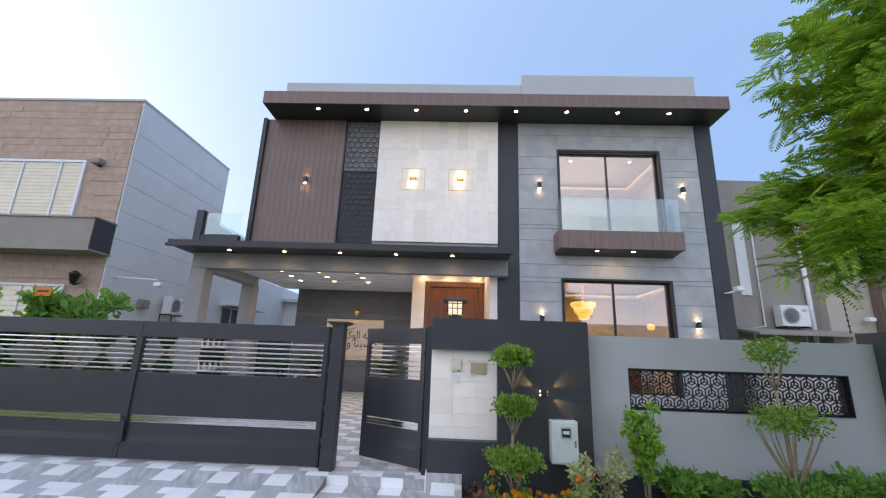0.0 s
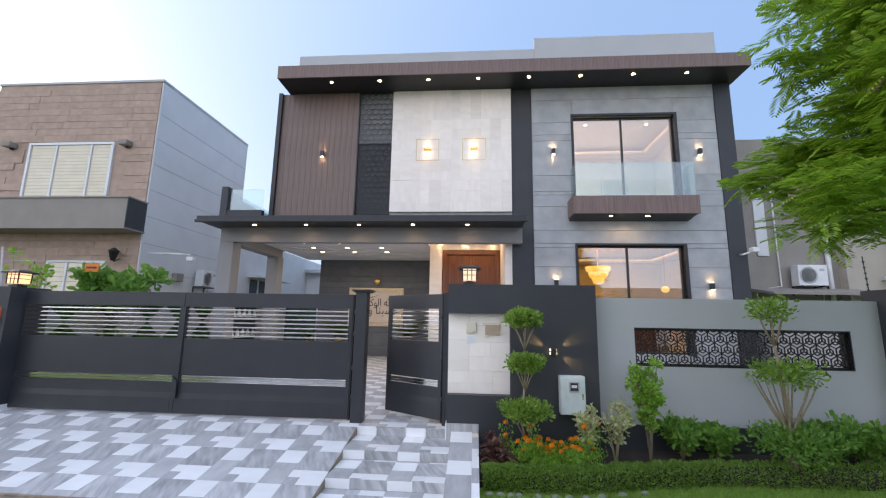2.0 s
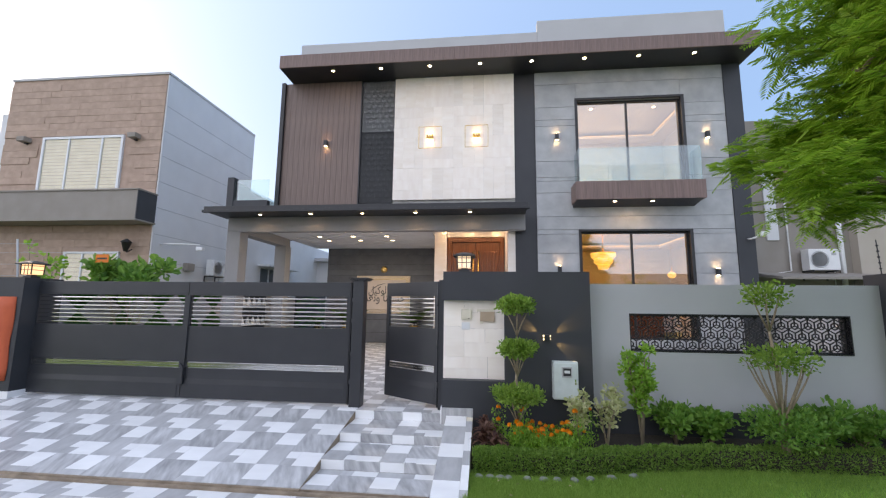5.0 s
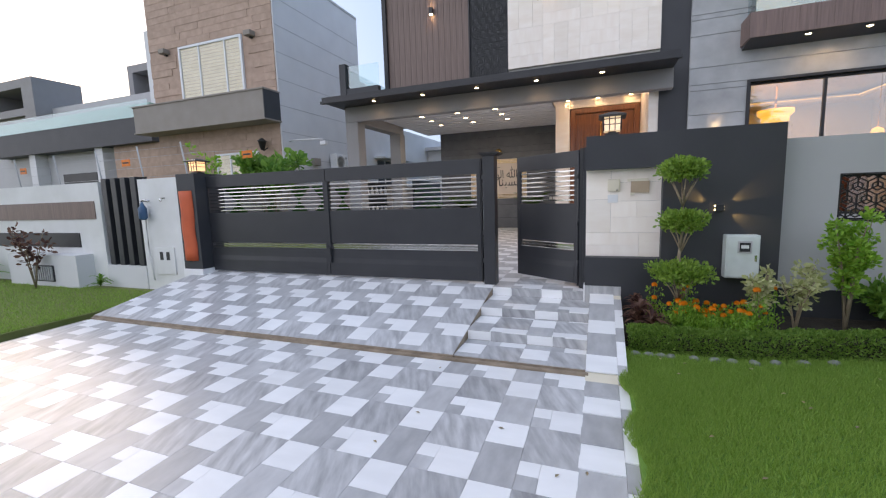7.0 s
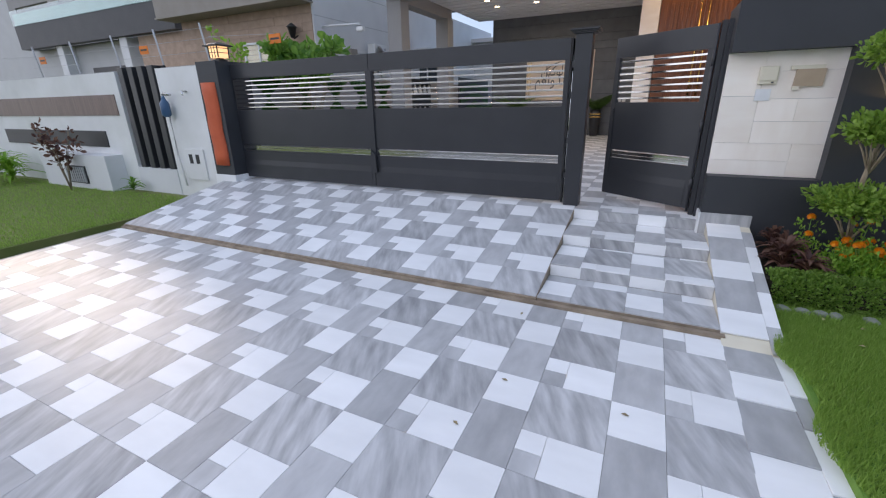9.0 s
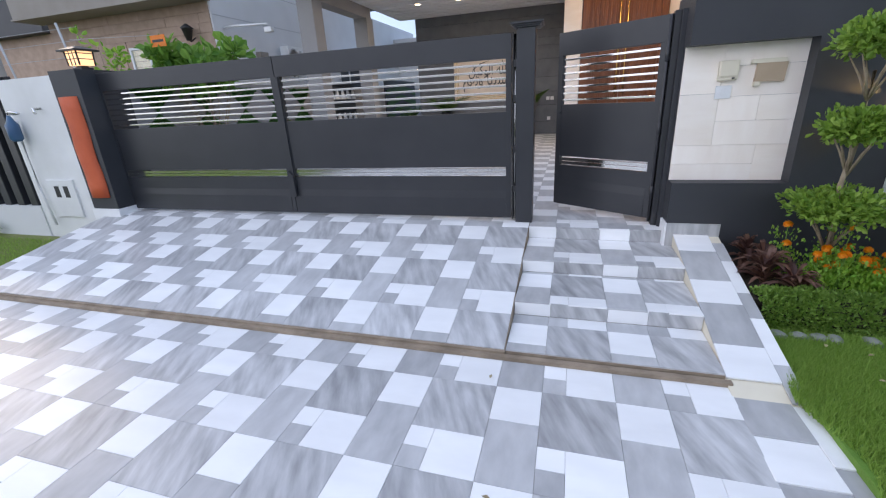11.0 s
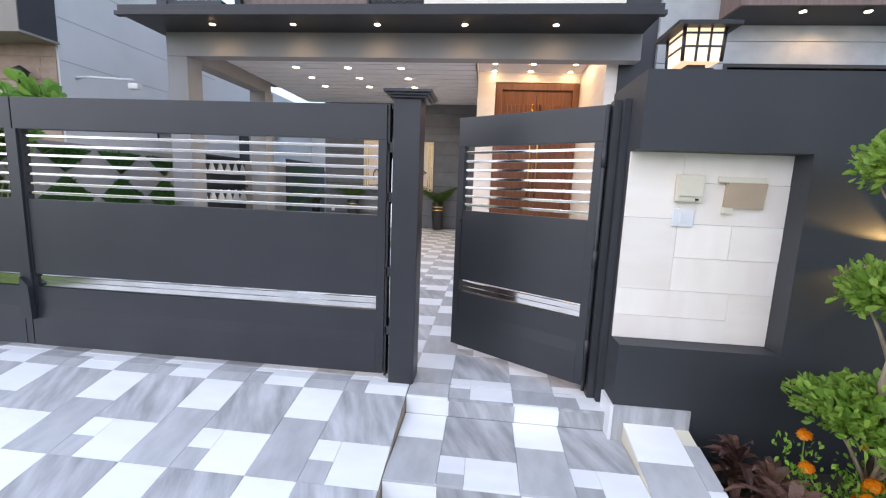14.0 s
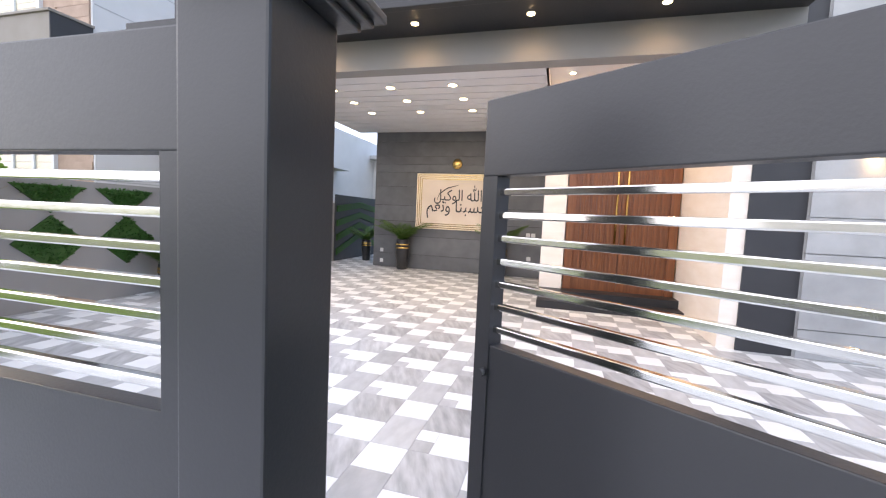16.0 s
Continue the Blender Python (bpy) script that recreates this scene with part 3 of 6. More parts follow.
me = lattice(-3.5, -2.36, 4.75, 9.24, FY + 0.02, 0.122, 0.016, 0.02)
me.materials.append(BLACK)
me.name = "lattice"
scr = thing("facade_screen", "black cut-metal screen with a hexagon pattern on the facade", "screen")
new("lattice", me).parent = scr
part("edge_bar", B((-3.5, -2.36, FY + 0.015, FY + 0.045, 7.385, 7.415)), BLACK, scr)
me = lattice(2.95, 6.08, 1.005, 1.55, 6.63, 0.108, 0.015, 0.015)
me.materials.append(BLACK)
me.name = "lattice"
ws = thing("wall_screen", "black cut-metal screen with a hexagon pattern in the wall opening", "screen")
new("lattice", me).parent = ws
for b in ((2.942, 2.965, 6.62, 6.655, 1.002, 1.553), (6.065, 6.088, 6.62, 6.655, 1.002, 1.553), (2.965, 6.065, 6.62, 6.655, 1.002, 1.022), (2.965, 6.065, 6.62, 6.655, 1.533, 1.553)):
    part("frame_bar", B(b), BLACK, ws)
part("screen_gap_frame", B((-3.53, -3.49, FY - 0.03, FY + 0.1, 4.7, 9.24)), BLACK, house)


def window(name, label, x0, x1, z0, z1, y, material, bars=(), depth=0.08, t=0.055, pane=WINDOW_GLASS):
    w = thing(name, label, "window", kind="structure")
    part("window_frame", B((x0, x0 + t, y, y + depth, z0, z1), (x1 - t, x1, y, y + depth, z0, z1), (x0 + t, x1 - t, y, y + depth, z1 - t, z1), (x0 + t, x1 - t, y, y + depth, z0, z0 + t)), material, w)
    xs = [x0 + t, *bars, x1 - t]
    for b in bars:
        part("mullion", B((b - 0.03, b + 0.03, y + 0.005, y + depth - 0.005, z0 + t, z1 - t)), material, w)
    for a, b in zip(xs, xs[1:]):
        p = part("pane", B((a, b, y + depth * 0.4, y + depth * 0.4 + 0.006, z0 + t, z1 - t)), pane, w, "clear pane")
        p.visible_shadow = False
    return w


window("window_1", "tall black-framed upper window, room lit behind", 3.55, 6.70, 5.3, 8.22, FY + 0.10, BLACK, (5.1,))
window("window_2", "black-framed ground floor window, warm lit room behind", 3.55, 6.70, 0.75, 3.97, FY + 0.10, BLACK, (5.07,))
part("window_surround", B((3.49, 3.55, FY - 0.05, FY + 0.2, 0.7, 4.03), (6.70, 6.79, FY - 0.05, FY + 0.2, 0.7, 4.03), (3.55, 6.70, FY - 0.05, FY + 0.2, 3.97, 4.03)), BLACK, house)
part("window_surround", B((3.49, 3.55, FY - 0.05, FY + 0.2, 5.3, 8.29), (6.70, 6.79, FY - 0.05, FY + 0.2, 5.3, 8.29), (3.55, 6.70, FY - 0.05, FY + 0.2, 8.22, 8.29)), BLACK, house)

# rooms behind the windows
ROOM = mat("room_paint", (0.74, 0.70, 0.64), 0.7, second=(0.70, 0.66, 0.60), scale=2)
for nm, z0, z1 in (("room_lower", 0.35, 4.3), ("room_upper", 5.2, 8.9)):
    setting(nm, B((2.3, 2.4, FY + 0.4, 17.2, z0, z1), (8.05, 8.15, FY + 0.4, 17.2, z0, z1), (2.3, 8.15, 17.2, 17.3, z0, z1), (2.4, 8.05, FY + 0.4, 17.2, z0 - 0.05, z0), (2.4, 8.05, FY + 0.4, 17.2, z1, z1 + 0.05)), ROOM, "pale painted room behind the window", "room")
    part("cove", B((2.4, 3.0, FY + 0.5, 17.2, z1 - 0.28, z1 - 0.2), (7.45, 8.05, FY + 0.5, 17.2, z1 - 0.28, z1 - 0.2), (3.0, 7.45, 16.6, 17.2, z1 - 0.28, z1 - 0.2)), ROOM, bpy.data.objects[nm])
# Added brown panel, darkens what shows through the wall screen.
part("wainscot", B((2.41, 8.04, 17.1, 17.19, 0.36, 2.1)), DOOR_WOOD, bpy.data.objects["room_lower"], "dark brown panel added across the lower back wall")
part("inner_door", B((5.9, 6.9, 17.12, 17.19, 5.2, 7.6)), GREY_PAINT, bpy.data.objects["room_upper"])
part("inner_door_frame", B((5.8, 5.9, 17.1, 17.19, 5.2, 7.7), (6.9, 7.0, 17.1, 17.19, 5.2, 7.7), (5.8, 7.0, 17.1, 17.19, 7.6, 7.7)), LIGHT_GREY, bpy.data.objects["room_upper"])
for nm, z1 in (("room_lower", 4.3), ("room_upper", 8.9)):
    part("cove_strip", B((3.02, 7.43, 16.62, 16.64, z1 - 0.2, z1 - 0.17), (3.02, 3.04, 13.2, 16.6, z1 - 0.2, z1 - 0.17), (7.41, 7.43, 13.2, 16.6, z1 - 0.2, z1 - 0.17)), COVE_LED, bpy.data.objects[nm], "warm cove light strip")
part("inner_door", B((2.9, 3.55, 17.12, 17.19, 5.2, 7.4)), GREY_PAINT, bpy.data.objects["room_upper"])
# Solid block stands in for the dark door frame on the left.
part("dark_cabinet", B((3.5, 4.1, 16.7, 17.1, 0.36, 3.2), bevel=0.02), DOOR_WOOD, bpy.data.objects["room_lower"], "tall dark wooden block for a door frame")
lamp("room_light_lower", "AREA", (5.2, 14.8, 4.2), (5.2, 14.8, 0), 30, (1.0, 0.55, 0.2), (3, 3))
lamp("room_light_upper", "AREA", (5.2, 14.8, 8.8), (5.2, 14.8, 0), 55, (1.0, 0.82, 0.68), (3, 3))


def downlight(at, size=0.055, group="recessed downlights", led=None):
    d = tagged(part("downlight", turned(bmesh.new(), [(size * 1.25, 0), (size * 1.25, -0.012), (size, -0.012)], (0, 0, 0), 16), WHITE_PLASTIC), "round recessed downlight, switched on", "light", group)
    part("lens", turned(bmesh.new(), [(size, -0.002), (size, -0.016), (size * 0.6, -0.02)], (0, 0, 0), 16), led or WARM_LED, d, "glowing warm lens")
    d.location = at
    return d


first = downlight((-4.28, 11.8, 9.24), 0.05)
for k in range(1, 8):
    copy_thing(first, pose(-4.28 + 1.592 * k, 11.8, 9.24))
for k in range(5):
    copy_thing(first, pose(-6.41 + 1.651 * k, 11.76, 4.46))
for x in (4.45, 5.5):
    copy_thing(first, pose(x, 12.0, 4.78))
porch_first = downlight((-5.78, 14.04, 4.30), 0.085, led=PORCH_LED)
for x in (-5.75, -4.42, -3.09):
    for y in (13.1, 14.04, 15.0, 15.97):
        copy_thing(porch_first, pose(x - 0.03, y, 4.30)) if (x, y) != (-5.75, 14.04) else None
for x in (-0.85, 0.07, 1.05):
    for y in (14.2, 14.85):
        copy_thing(first, pose(x, y, 4.48))
for k in range(4):
    copy_thing(first, pose(3.4 + k * 1.1, 14.0 + 0.5 * (k % 2), 8.9))
for k in range(4):
    copy_thing(first, pose(3.4 + k * 1.1, 14.0, 4.3))
lamp("porch_light", "AREA", (-4.4, 15.0, 4.22), (-4.4, 15.0, 0), 24, (1.0, 0.94, 0.87), (3.2, 2.6))
lamp("entry_light", "AREA", (0.15, 14.0, 4.44), (0.15, 14.0, 0), 8, (1.0, 0.76, 0.56), (2.2, 0.9))
for k in range(5):
    lamp("canopy_light", "SPOT", (-6.41 + 1.651 * k, 11.76, 4.42), (-6.41 + 1.651 * k, 12.1, 3.0), 2.2, (1.0, 0.68, 0.40), 0.05, 120)
lamp("balcony_light", "SPOT", (4.98, 12.0, 4.72), (4.98, 12.4, 3.0), 6, (1.0, 0.7, 0.42), 0.06, 130)


def wall_light(at, power=5, w=0.11):
    """An up-and-down wall lamp on a wall that faces -y."""
    s = thing("wall_light", "small black up-and-down wall lamp, lit", "wall lamp", "facade wall lamps", at=at)
    part("body", B((-w / 2, w / 2, -0.12, -0.02, -0.1, 0.1), bevel=0.008), BLACK, s)
    part("back_plate", B((-0.035, 0.035, -0.02, 0.0, -0.06, 0.06)), BLACK, s)
    part("lens", B((-w / 2 + 0.012, w / 2 - 0.012, -0.105, -0.035, 0.1, 0.104)), WARM_LED, s, "glowing lens")
    part("lens", B((-w / 2 + 0.012, w / 2 - 0.012, -0.105, -0.035, -0.104, -0.1)), WARM_LED, s, "glowing lens")
    x, y, z = at
    for d in (1, -1):
        lamp("wall_light_beam", "SPOT", (x, y - 0.075, z + 0.12 * d), (x, y - 0.03, z + 1.0 * d), power * 0.2, (1.0, 0.60, 0.28), 0.02, 95, 0.8)
    return s


for at, pw in (((-4.67, FY - 0.03, 7.02), 3), ((2.9, FY - 0.02, 7.0), 3), ((7.38, FY - 0.02, 6.93), 3), ((2.88, FY - 0.02, 2.8), 5), ((7.38, FY - 0.02, 2.74), 5)):
    wall_light(at, pw)
for x in (-1.15, 0.37):
    brass = thing("wall_light", "three-pronged brass wall lamp, lit, in a brass-lined square", "wall lamp", "stone panel lamps", at=(x, FY - 0.05, 7.13))
    part("back_plate", B((-0.12, 0.12, -0.02, 0.0, -0.03, 0.03), bevel=0.004), GOLD, brass)
    for k in (-1, 0, 1):
        tube_ = part("prong", tube(bmesh.new(), [(0.08 * k, -0.06, -0.1), (0.08 * k, -0.06, 0.08)], 0.026, 10), GOLD, brass)
        part("lens", turned(bmesh.new(), [(0.022, 0.08), (0.022, 0.09), (0.012, 0.092)], (0.08 * k, -0.06, 0), 10), WARM_LED, tube_, "glowing lens")
        part("lens", turned(bmesh.new(), [(0.012, -0.112), (0.022, -0.11), (0.022, -0.1)], (0.08 * k, -0.06, 0), 10), WARM_LED, tube_, "glowing lens")
    for d in (1, -1):
        lamp("wall_light_beam", "SPOT", (x, FY - 0.13, 7.13 + 0.13 * d), (x, FY - 0.07, 7.13 + 1.0 * d), 0.9, (1.0, 0.56, 0.22), 0.05, 110, 0.8)
    for a in ((x - 0.37, x + 0.37, 7.50), (x - 0.37, x + 0.37, 6.77)):
        part("inlay_line", B((a[0], a[1], FY - 0.053, FY - 0.04, a[2] - 0.008, a[2] + 0.008)), GOLD, house)
    for u in (x - 0.37, x + 0.37):
        part("inlay_line", B((u - 0.008, u + 0.008, FY - 0.053, FY - 0.04, 6.77, 7.5)), GOLD, house)

# balcony
bal = thing("balcony", "wood-clad balcony with a frameless glass balustrade", "balcony", kind="structure")
part("soffit", prism(bmesh.new(), [(11.84, 4.95), (11.84, 4.82), (FY - 0.03, 4.72), (FY - 0.03, 5.3), (11.84, 5.3)], "x", 3.34, 6.88), CHARCOAL, bal)
for k in range(12):
    a, b = 3.30 + k * 0.301, 3.30 + (k + 1) * 0.301
    part("cladding_board", B((a + 0.002, b - 0.002, 11.80, 11.838, 4.80, 5.34)), FASCIA_WOOD, bal)
for x in (3.30, 6.87):
    part("side_board", B((x, x + 0.04, 11.84, FY - 0.03, 4.80, 5.34)), FASCIA_WOOD, bal)
for b in ((3.42, 6.86, 11.86, 11.872, 5.36, 6.38), (3.42, 3.432, 11.88, FY - 0.04, 5.36, 6.38), (6.85, 6.862, 11.88, FY - 0.04, 5.36, 6.38)):
    part("glass_panel", B(b), GREEN_GLASS, bal, "pale green glass panel").visible_shadow = False

# roof terrace rail over the porch
ter = thing("terrace_rail", "glass terrace rail with charcoal posts over the porch", "railing", kind="structure")
part("post", B((-7.72, -7.5, 11.95, 12.2, 4.6, 5.75)), CHARCOAL, ter)
part("kerb", B((-7.5, -6.34, 11.97, 12.15, 4.6, 4.98)), CHARCOAL, ter)
part("glass_panel", B((-7.5, -6.34, 12.04, 12.052, 4.98, 5.68)), GREEN_GLASS, ter).visible_shadow = False
part("glass_panel", B((-7.62, -7.608, 12.2, 16.8, 4.6, 5.68)), GREEN_GLASS, ter).visible_shadow = False

# ---- porch ----
courses(porch, -6.75, -1.26, [0.0, 0.45, 1.03, 1.5, 2.0, 2.6, 3.05, 3.3, 3.55, 4.0, 4.5], 18.42, DARK_SLATE)
for k in range(13):
    part("ceiling_batten", B((-7.35, -1.3, 12.9 + 0.42 * k, 12.92 + 0.42 * k, 4.285, 4.3)), WHITE_CEIL, bpy.data.objects["ceiling"])
cal = thing("calligraphy_panel", "cream stone wall panel with dark calligraphy in a brass-lined frame", "wall art")
PANEL = mat("panel_stone", (0.72, 0.60, 0.50), 0.5, second=(0.66, 0.54, 0.44), scale=2)
part("board", B((-5.3, -2.8, 18.33, 18.388, 1.3, 3.02)), PANEL, cal)
for k in range(3):
    a = 0.04 + 0.06 * k
    part("frame_line", B((-5.3 + a, -2.8 - a, 18.322, 18.33, 1.3 + a, 1.318 + a), (-5.3 + a, -2.8 - a, 18.322, 18.33, 3.002 - a, 3.02 - a), (-5.3 + a, -5.282 + a, 18.322, 18.33, 1.318 + a, 3.002 - a), (-2.818 - a, -2.8 - a, 18.322, 18.33, 1.318 + a, 3.002 - a)), GOLD, cal, "brass line")


def script_mesh(body, x0, x1, z, y, depth):
    """Lettering drawn to a width between x0 and x1, its line at the height z, standing out from a wall that faces -y."""
    curve = bpy.data.curves.new("lettering", "FONT")
    curve.body = body
    source = new("lettering", curve)
    me = bpy.data.meshes.new_from_object(source.evaluated_get(bpy.context.evaluated_depsgraph_get()))
    bpy.data.objects.remove(source)
    bm = bmesh.new()
    bm.from_mesh(me)
    bpy.data.meshes.remove(me)
    lo, hi = min(v.co.x for v in bm.verts), max(v.co.x for v in bm.verts)
    k = (x1 - x0) / (hi - lo)
    for v in bm.verts:
        v.co = Vector((x0 + (v.co.x - lo) * k, y, z + v.co.y * k * 1.25))
    for v in bmesh.ops.extrude_face_region(bm, geom=bm.faces[:])["geom"]:
        if isinstance(v, bmesh.types.BMVert):
            v.co.y -= depth
    bmesh.ops.recalc_face_normals(bm, faces=bm.faces)
    return bm


part("lettering", script_mesh("\uFEE2\uFECC\uFEE7\uFEED \uFE8E\uFEE8\uFE92\uFEB4\uFEA3", -4.95, -3.02, 1.85, 18.33, 0.014), BLACK, cal, "dark metal calligraphy, lower line")
part("lettering", script_mesh("\uFEDE\uFEF4\uFEDB\uFEEE\uFEDF\uFE8D \uFDF2", -4.72, -3.22, 2.2, 18.33, 0.014), BLACK, cal, "dark metal calligraphy, upper line")
part("flourish", tube(bmesh.new(), [(-4.62, 18.322, 2.22), (-4.55, 18.322, 2.4), (-4.3, 18.322, 2.58), (-3.95, 18.322, 2.68)], [0.004, 0.014, 0.016, 0.006], 6), BLACK, cal, "dark metal sweep")
orn = tagged(part("wall_ornament", turned(bmesh.new(), [(0.16, 0), (0.15, 0.03), (0.10, 0.05), (0.05, 0.07)], (0, 0, 0), 16), GOLD), "round brass wall ornament on the grey tile wall", "ornament")
orn.matrix_world = pose(-4.04, 18.385, 3.32, 90)
for z in (0.2, 0.54):
    tagged(part("socket_plate", B((-6.5, -6.39, 18.37, 18.388, z - 0.06, z + 0.06), bevel=0.004), WHITE_PLASTIC), "white socket plate on the grey tile wall", "socket")
for x, z in ((-1.85, 1.2), (-1.7, 1.2), (-1.8, 0.5)):
    tagged(part("switch_plate", B((x, x + 0.12, 18.37, 18.388, z, z + 0.12), bevel=0.004), WHITE_PLASTIC), "white switch plate on the grey tile wall", "switch")

# hedge diamonds on the west wall
HEDGE_ART = leafy("artificial_hedge", (0.03, 0.11, 0.02), (0.06, 0.19, 0.04))


def leaf_quads(count, where, size, seed, up=0.5, fold=True):
    """Small folded leaves: where(rng) gives a place and an outward way."""
    r = random.Random(seed)
    verts, faces = [], []
    for _ in range(count):
        p, out = where(r)
        p, out = Vector(p), Vector(out)
        d = (out * 0.8 + Vector((r.uniform(-1, 1), r.uniform(-1, 1), r.uniform(-0.6, 1) + up * 0.5))).normalized()
        side = d.cross(Vector((r.uniform(-1, 1), r.uniform(-1, 1), r.uniform(-1, 1)))).normalized()
        s = size * r.uniform(0.65, 1.25)
        n = d.cross(side) * s * 0.12
        k = len(verts)
        verts += [tuple(p), tuple(p + d * s * 0.38 + side * s * 0.24 + n), tuple(p + d * s * 0.72 + side * s * 0.27 + n), tuple(p + d * s), tuple(p + d * s * 0.72 - side * s * 0.27 + n), tuple(p + d * s * 0.38 - side * s * 0.24 + n)]
        faces += [(k, k + 1, k + 2, k + 3), (k, k + 3, k + 4, k + 5)]
    return verts, faces


def foliage(name, data, material, parent=None, label=""):
    me = bpy.data.meshes.new(name)
    me.from_pydata(data[0], [], data[1])
    me.materials.append(material)
    ob = new(name, me)
    if parent is not None:
        ob.parent = parent
    return tagged(ob, label)


for k in range(10):
    for row in range(2):
        cy, cz = 6.95 + 1.15 * k, 1.02 + 0.88 * row
        if 13.2 < cy < 16.2 or cy < 7.5:
            continue
        dm = tagged(part("hedge_panel", prism(bmesh.new(), [(cy - 0.5, cz), (cy, cz - 0.42), (cy + 0.5, cz), *([] if row else [(cy, cz + 0.42)])], "x", -8.4, -8.37), HEDGE_ART), "diamond of green artificial hedge fixed on the wall", "hedge panel", "hedge diamonds on the wall")

        def on_diamond(r, cy=cy, cz=cz):
            u, v = r.uniform(-1, 1), r.uniform(-1, 1)
            if cz > 1.5 and u > v:
                u, v = v, u
            return (-8.37, cy + 0.25 * (u + v), cz + 0.21 * (u - v)), (1, 0, 0)
        foliage("leaves", leaf_quads(420, on_diamond, 0.05, 70 + k * 2 + row), HEDGE_ART, dm)
rack = thing("wall_shelf", "black rack of white triangular pieces on the boundary wall", "shelf")
part("frame", B((-8.4, -8.3, 13.4, 16.0, 2.05, 2.1), (-8.4, -8.3, 13.4, 16.0, 1.25, 1.3), (-8.4, -8.3, 13.4, 16.0, 0.5, 0.55), (-8.4, -8.38, 13.4, 16.0, 0.5, 2.1)), BLACK, rack)
for row in (0.55, 1.3):
    for k in range(7):
        part("triangle", prism(bmesh.new(), [(13.5 + 0.36 * k, row + 0.3), (13.82 + 0.36 * k, row + 0.3), (13.66 + 0.36 * k, row + 0.62)], "x", -8.38, -8.33), WHITE_PLASTIC, rack)
POT = mat("black_glazed_pot", (0.02, 0.02, 0.022), 0.3, second=(0.03, 0.03, 0.033), scale=8)
PALM = leafy("palm_fronds", (0.05, 0.12, 0.02), (0.10, 0.19, 0.04))


def palm_pot(at, seed, s=1.0):
    p = thing("potted_palm", "feathery palm in a black pot with brass bands", "potted plant", "porch palms", at=at)
    part("pot", turned(bmesh.new(), [(0.15 * s, 0), (0.17 * s, 0.04 * s), (0.215 * s, 0.55 * s), (0.21 * s, 0.8 * s), (0.2 * s, 0.95 * s), (0.18 * s, 0.95 * s), (0.17 * s, 0.85 * s)], (0, 0, 0)), POT, p)
    for h in (0.66, 0.76):
        part("band", turned(bmesh.new(), [(0.212 * s, h * s), (0.224 * s, h * s + 0.008), (0.224 * s, h * s + 0.04), (0.208 * s, h * s + 0.05)], (0, 0, 0)), GOLD, p, "brass band")
    r = random.Random(seed)
    bm = bmesh.new()
    for k in range(15):
        a, l, e = r.uniform(0, 6.28), r.uniform(0.75, 1.15) * s, r.uniform(0.95, 1.5)
        pts = [Vector((math.cos(a) * l * t * math.cos(e * (1 - t * 0.6)), math.sin(a) * l * t * math.cos(e * (1 - t * 0.6)), 0.88 * s + l * (math.sin(e) * t - 0.34 * t * t))) for t in (0, 0.2, 0.4, 0.6, 0.8, 1.0)]
        tube(bm, pts, [0.009, 0.007, 0.006, 0.005, 0.004, 0.002], 4)
        for q in range(1, 20):
            t = q / 20 * 4.99
            i = int(t)
            c = pts[i].lerp(pts[i + 1], t - i)
            d = (pts[i + 1] - pts[i]).normalized()
            sd = d.cross(Vector((0, 0, 1))).normalized()
            for sg in (1, -1):
                tip = c + (sd * sg * 0.8 + d * 0.6 + Vector((0, 0, -0.25))).normalized() * 0.34 * s * math.sin(math.pi * (0.15 + 0.8 * q / 20))
                bm.faces.new([bm.verts.new(v) for v in (c - d * 0.012 * s, c + d * 0.03 * s + (tip - c) * 0.4, tip)])
    part("fronds", bm, PALM, p)
    return p


palm_pot((-5.6, 18.05, 0.0), 3)
palm_pot((-2.55, 18.05, 0.0), 4)
palm_pot((-7.95, 11.95, 0.0), 6, 0.62)
palm_pot((-8.05, 16.5, 0.0), 7, 0.5)
palm_pot((-7.6, 19.6, 0.0), 5, 0.8)
back = thing("green_wall", "striped artificial hedge panel on the side boundary wall", "hedge panel")
part("board", B((-8.4, -8.37, 18.7, 22.4, 0, 2.3)), CHARCOAL, back)
for k in range(4):
    part("hedge_stripe", prism(bmesh.new(), [(18.8, 0.2 + 0.5 * k), (20.5, 0.75 + 0.38 * k), (22.3, 0.2 + 0.5 * k), (22.3, 0.42 + 0.5 * k), (20.5, 0.97 + 0.38 * k), (18.8, 0.42 + 0.5 * k)], "x", -8.37, -8.33), HEDGE_ART, back)
far_house = thing("rear_house", "grey low house behind the porch passage", "house", kind="structure")
part("wall", B((-16, -7.0, 27, 27.3, -0.3, 4.6)), LIGHT_GREY, far_house)
part("roof", B((-16.3, -6.7, 26.5, 33, 4.6, 4.8)), GREY_PAINT, far_house)
for x in (-9.6, -8.4):
    part("window", B((x, x + 0.5, 26.96, 27.0, 2.6, 3.9)), BLACK, far_house)


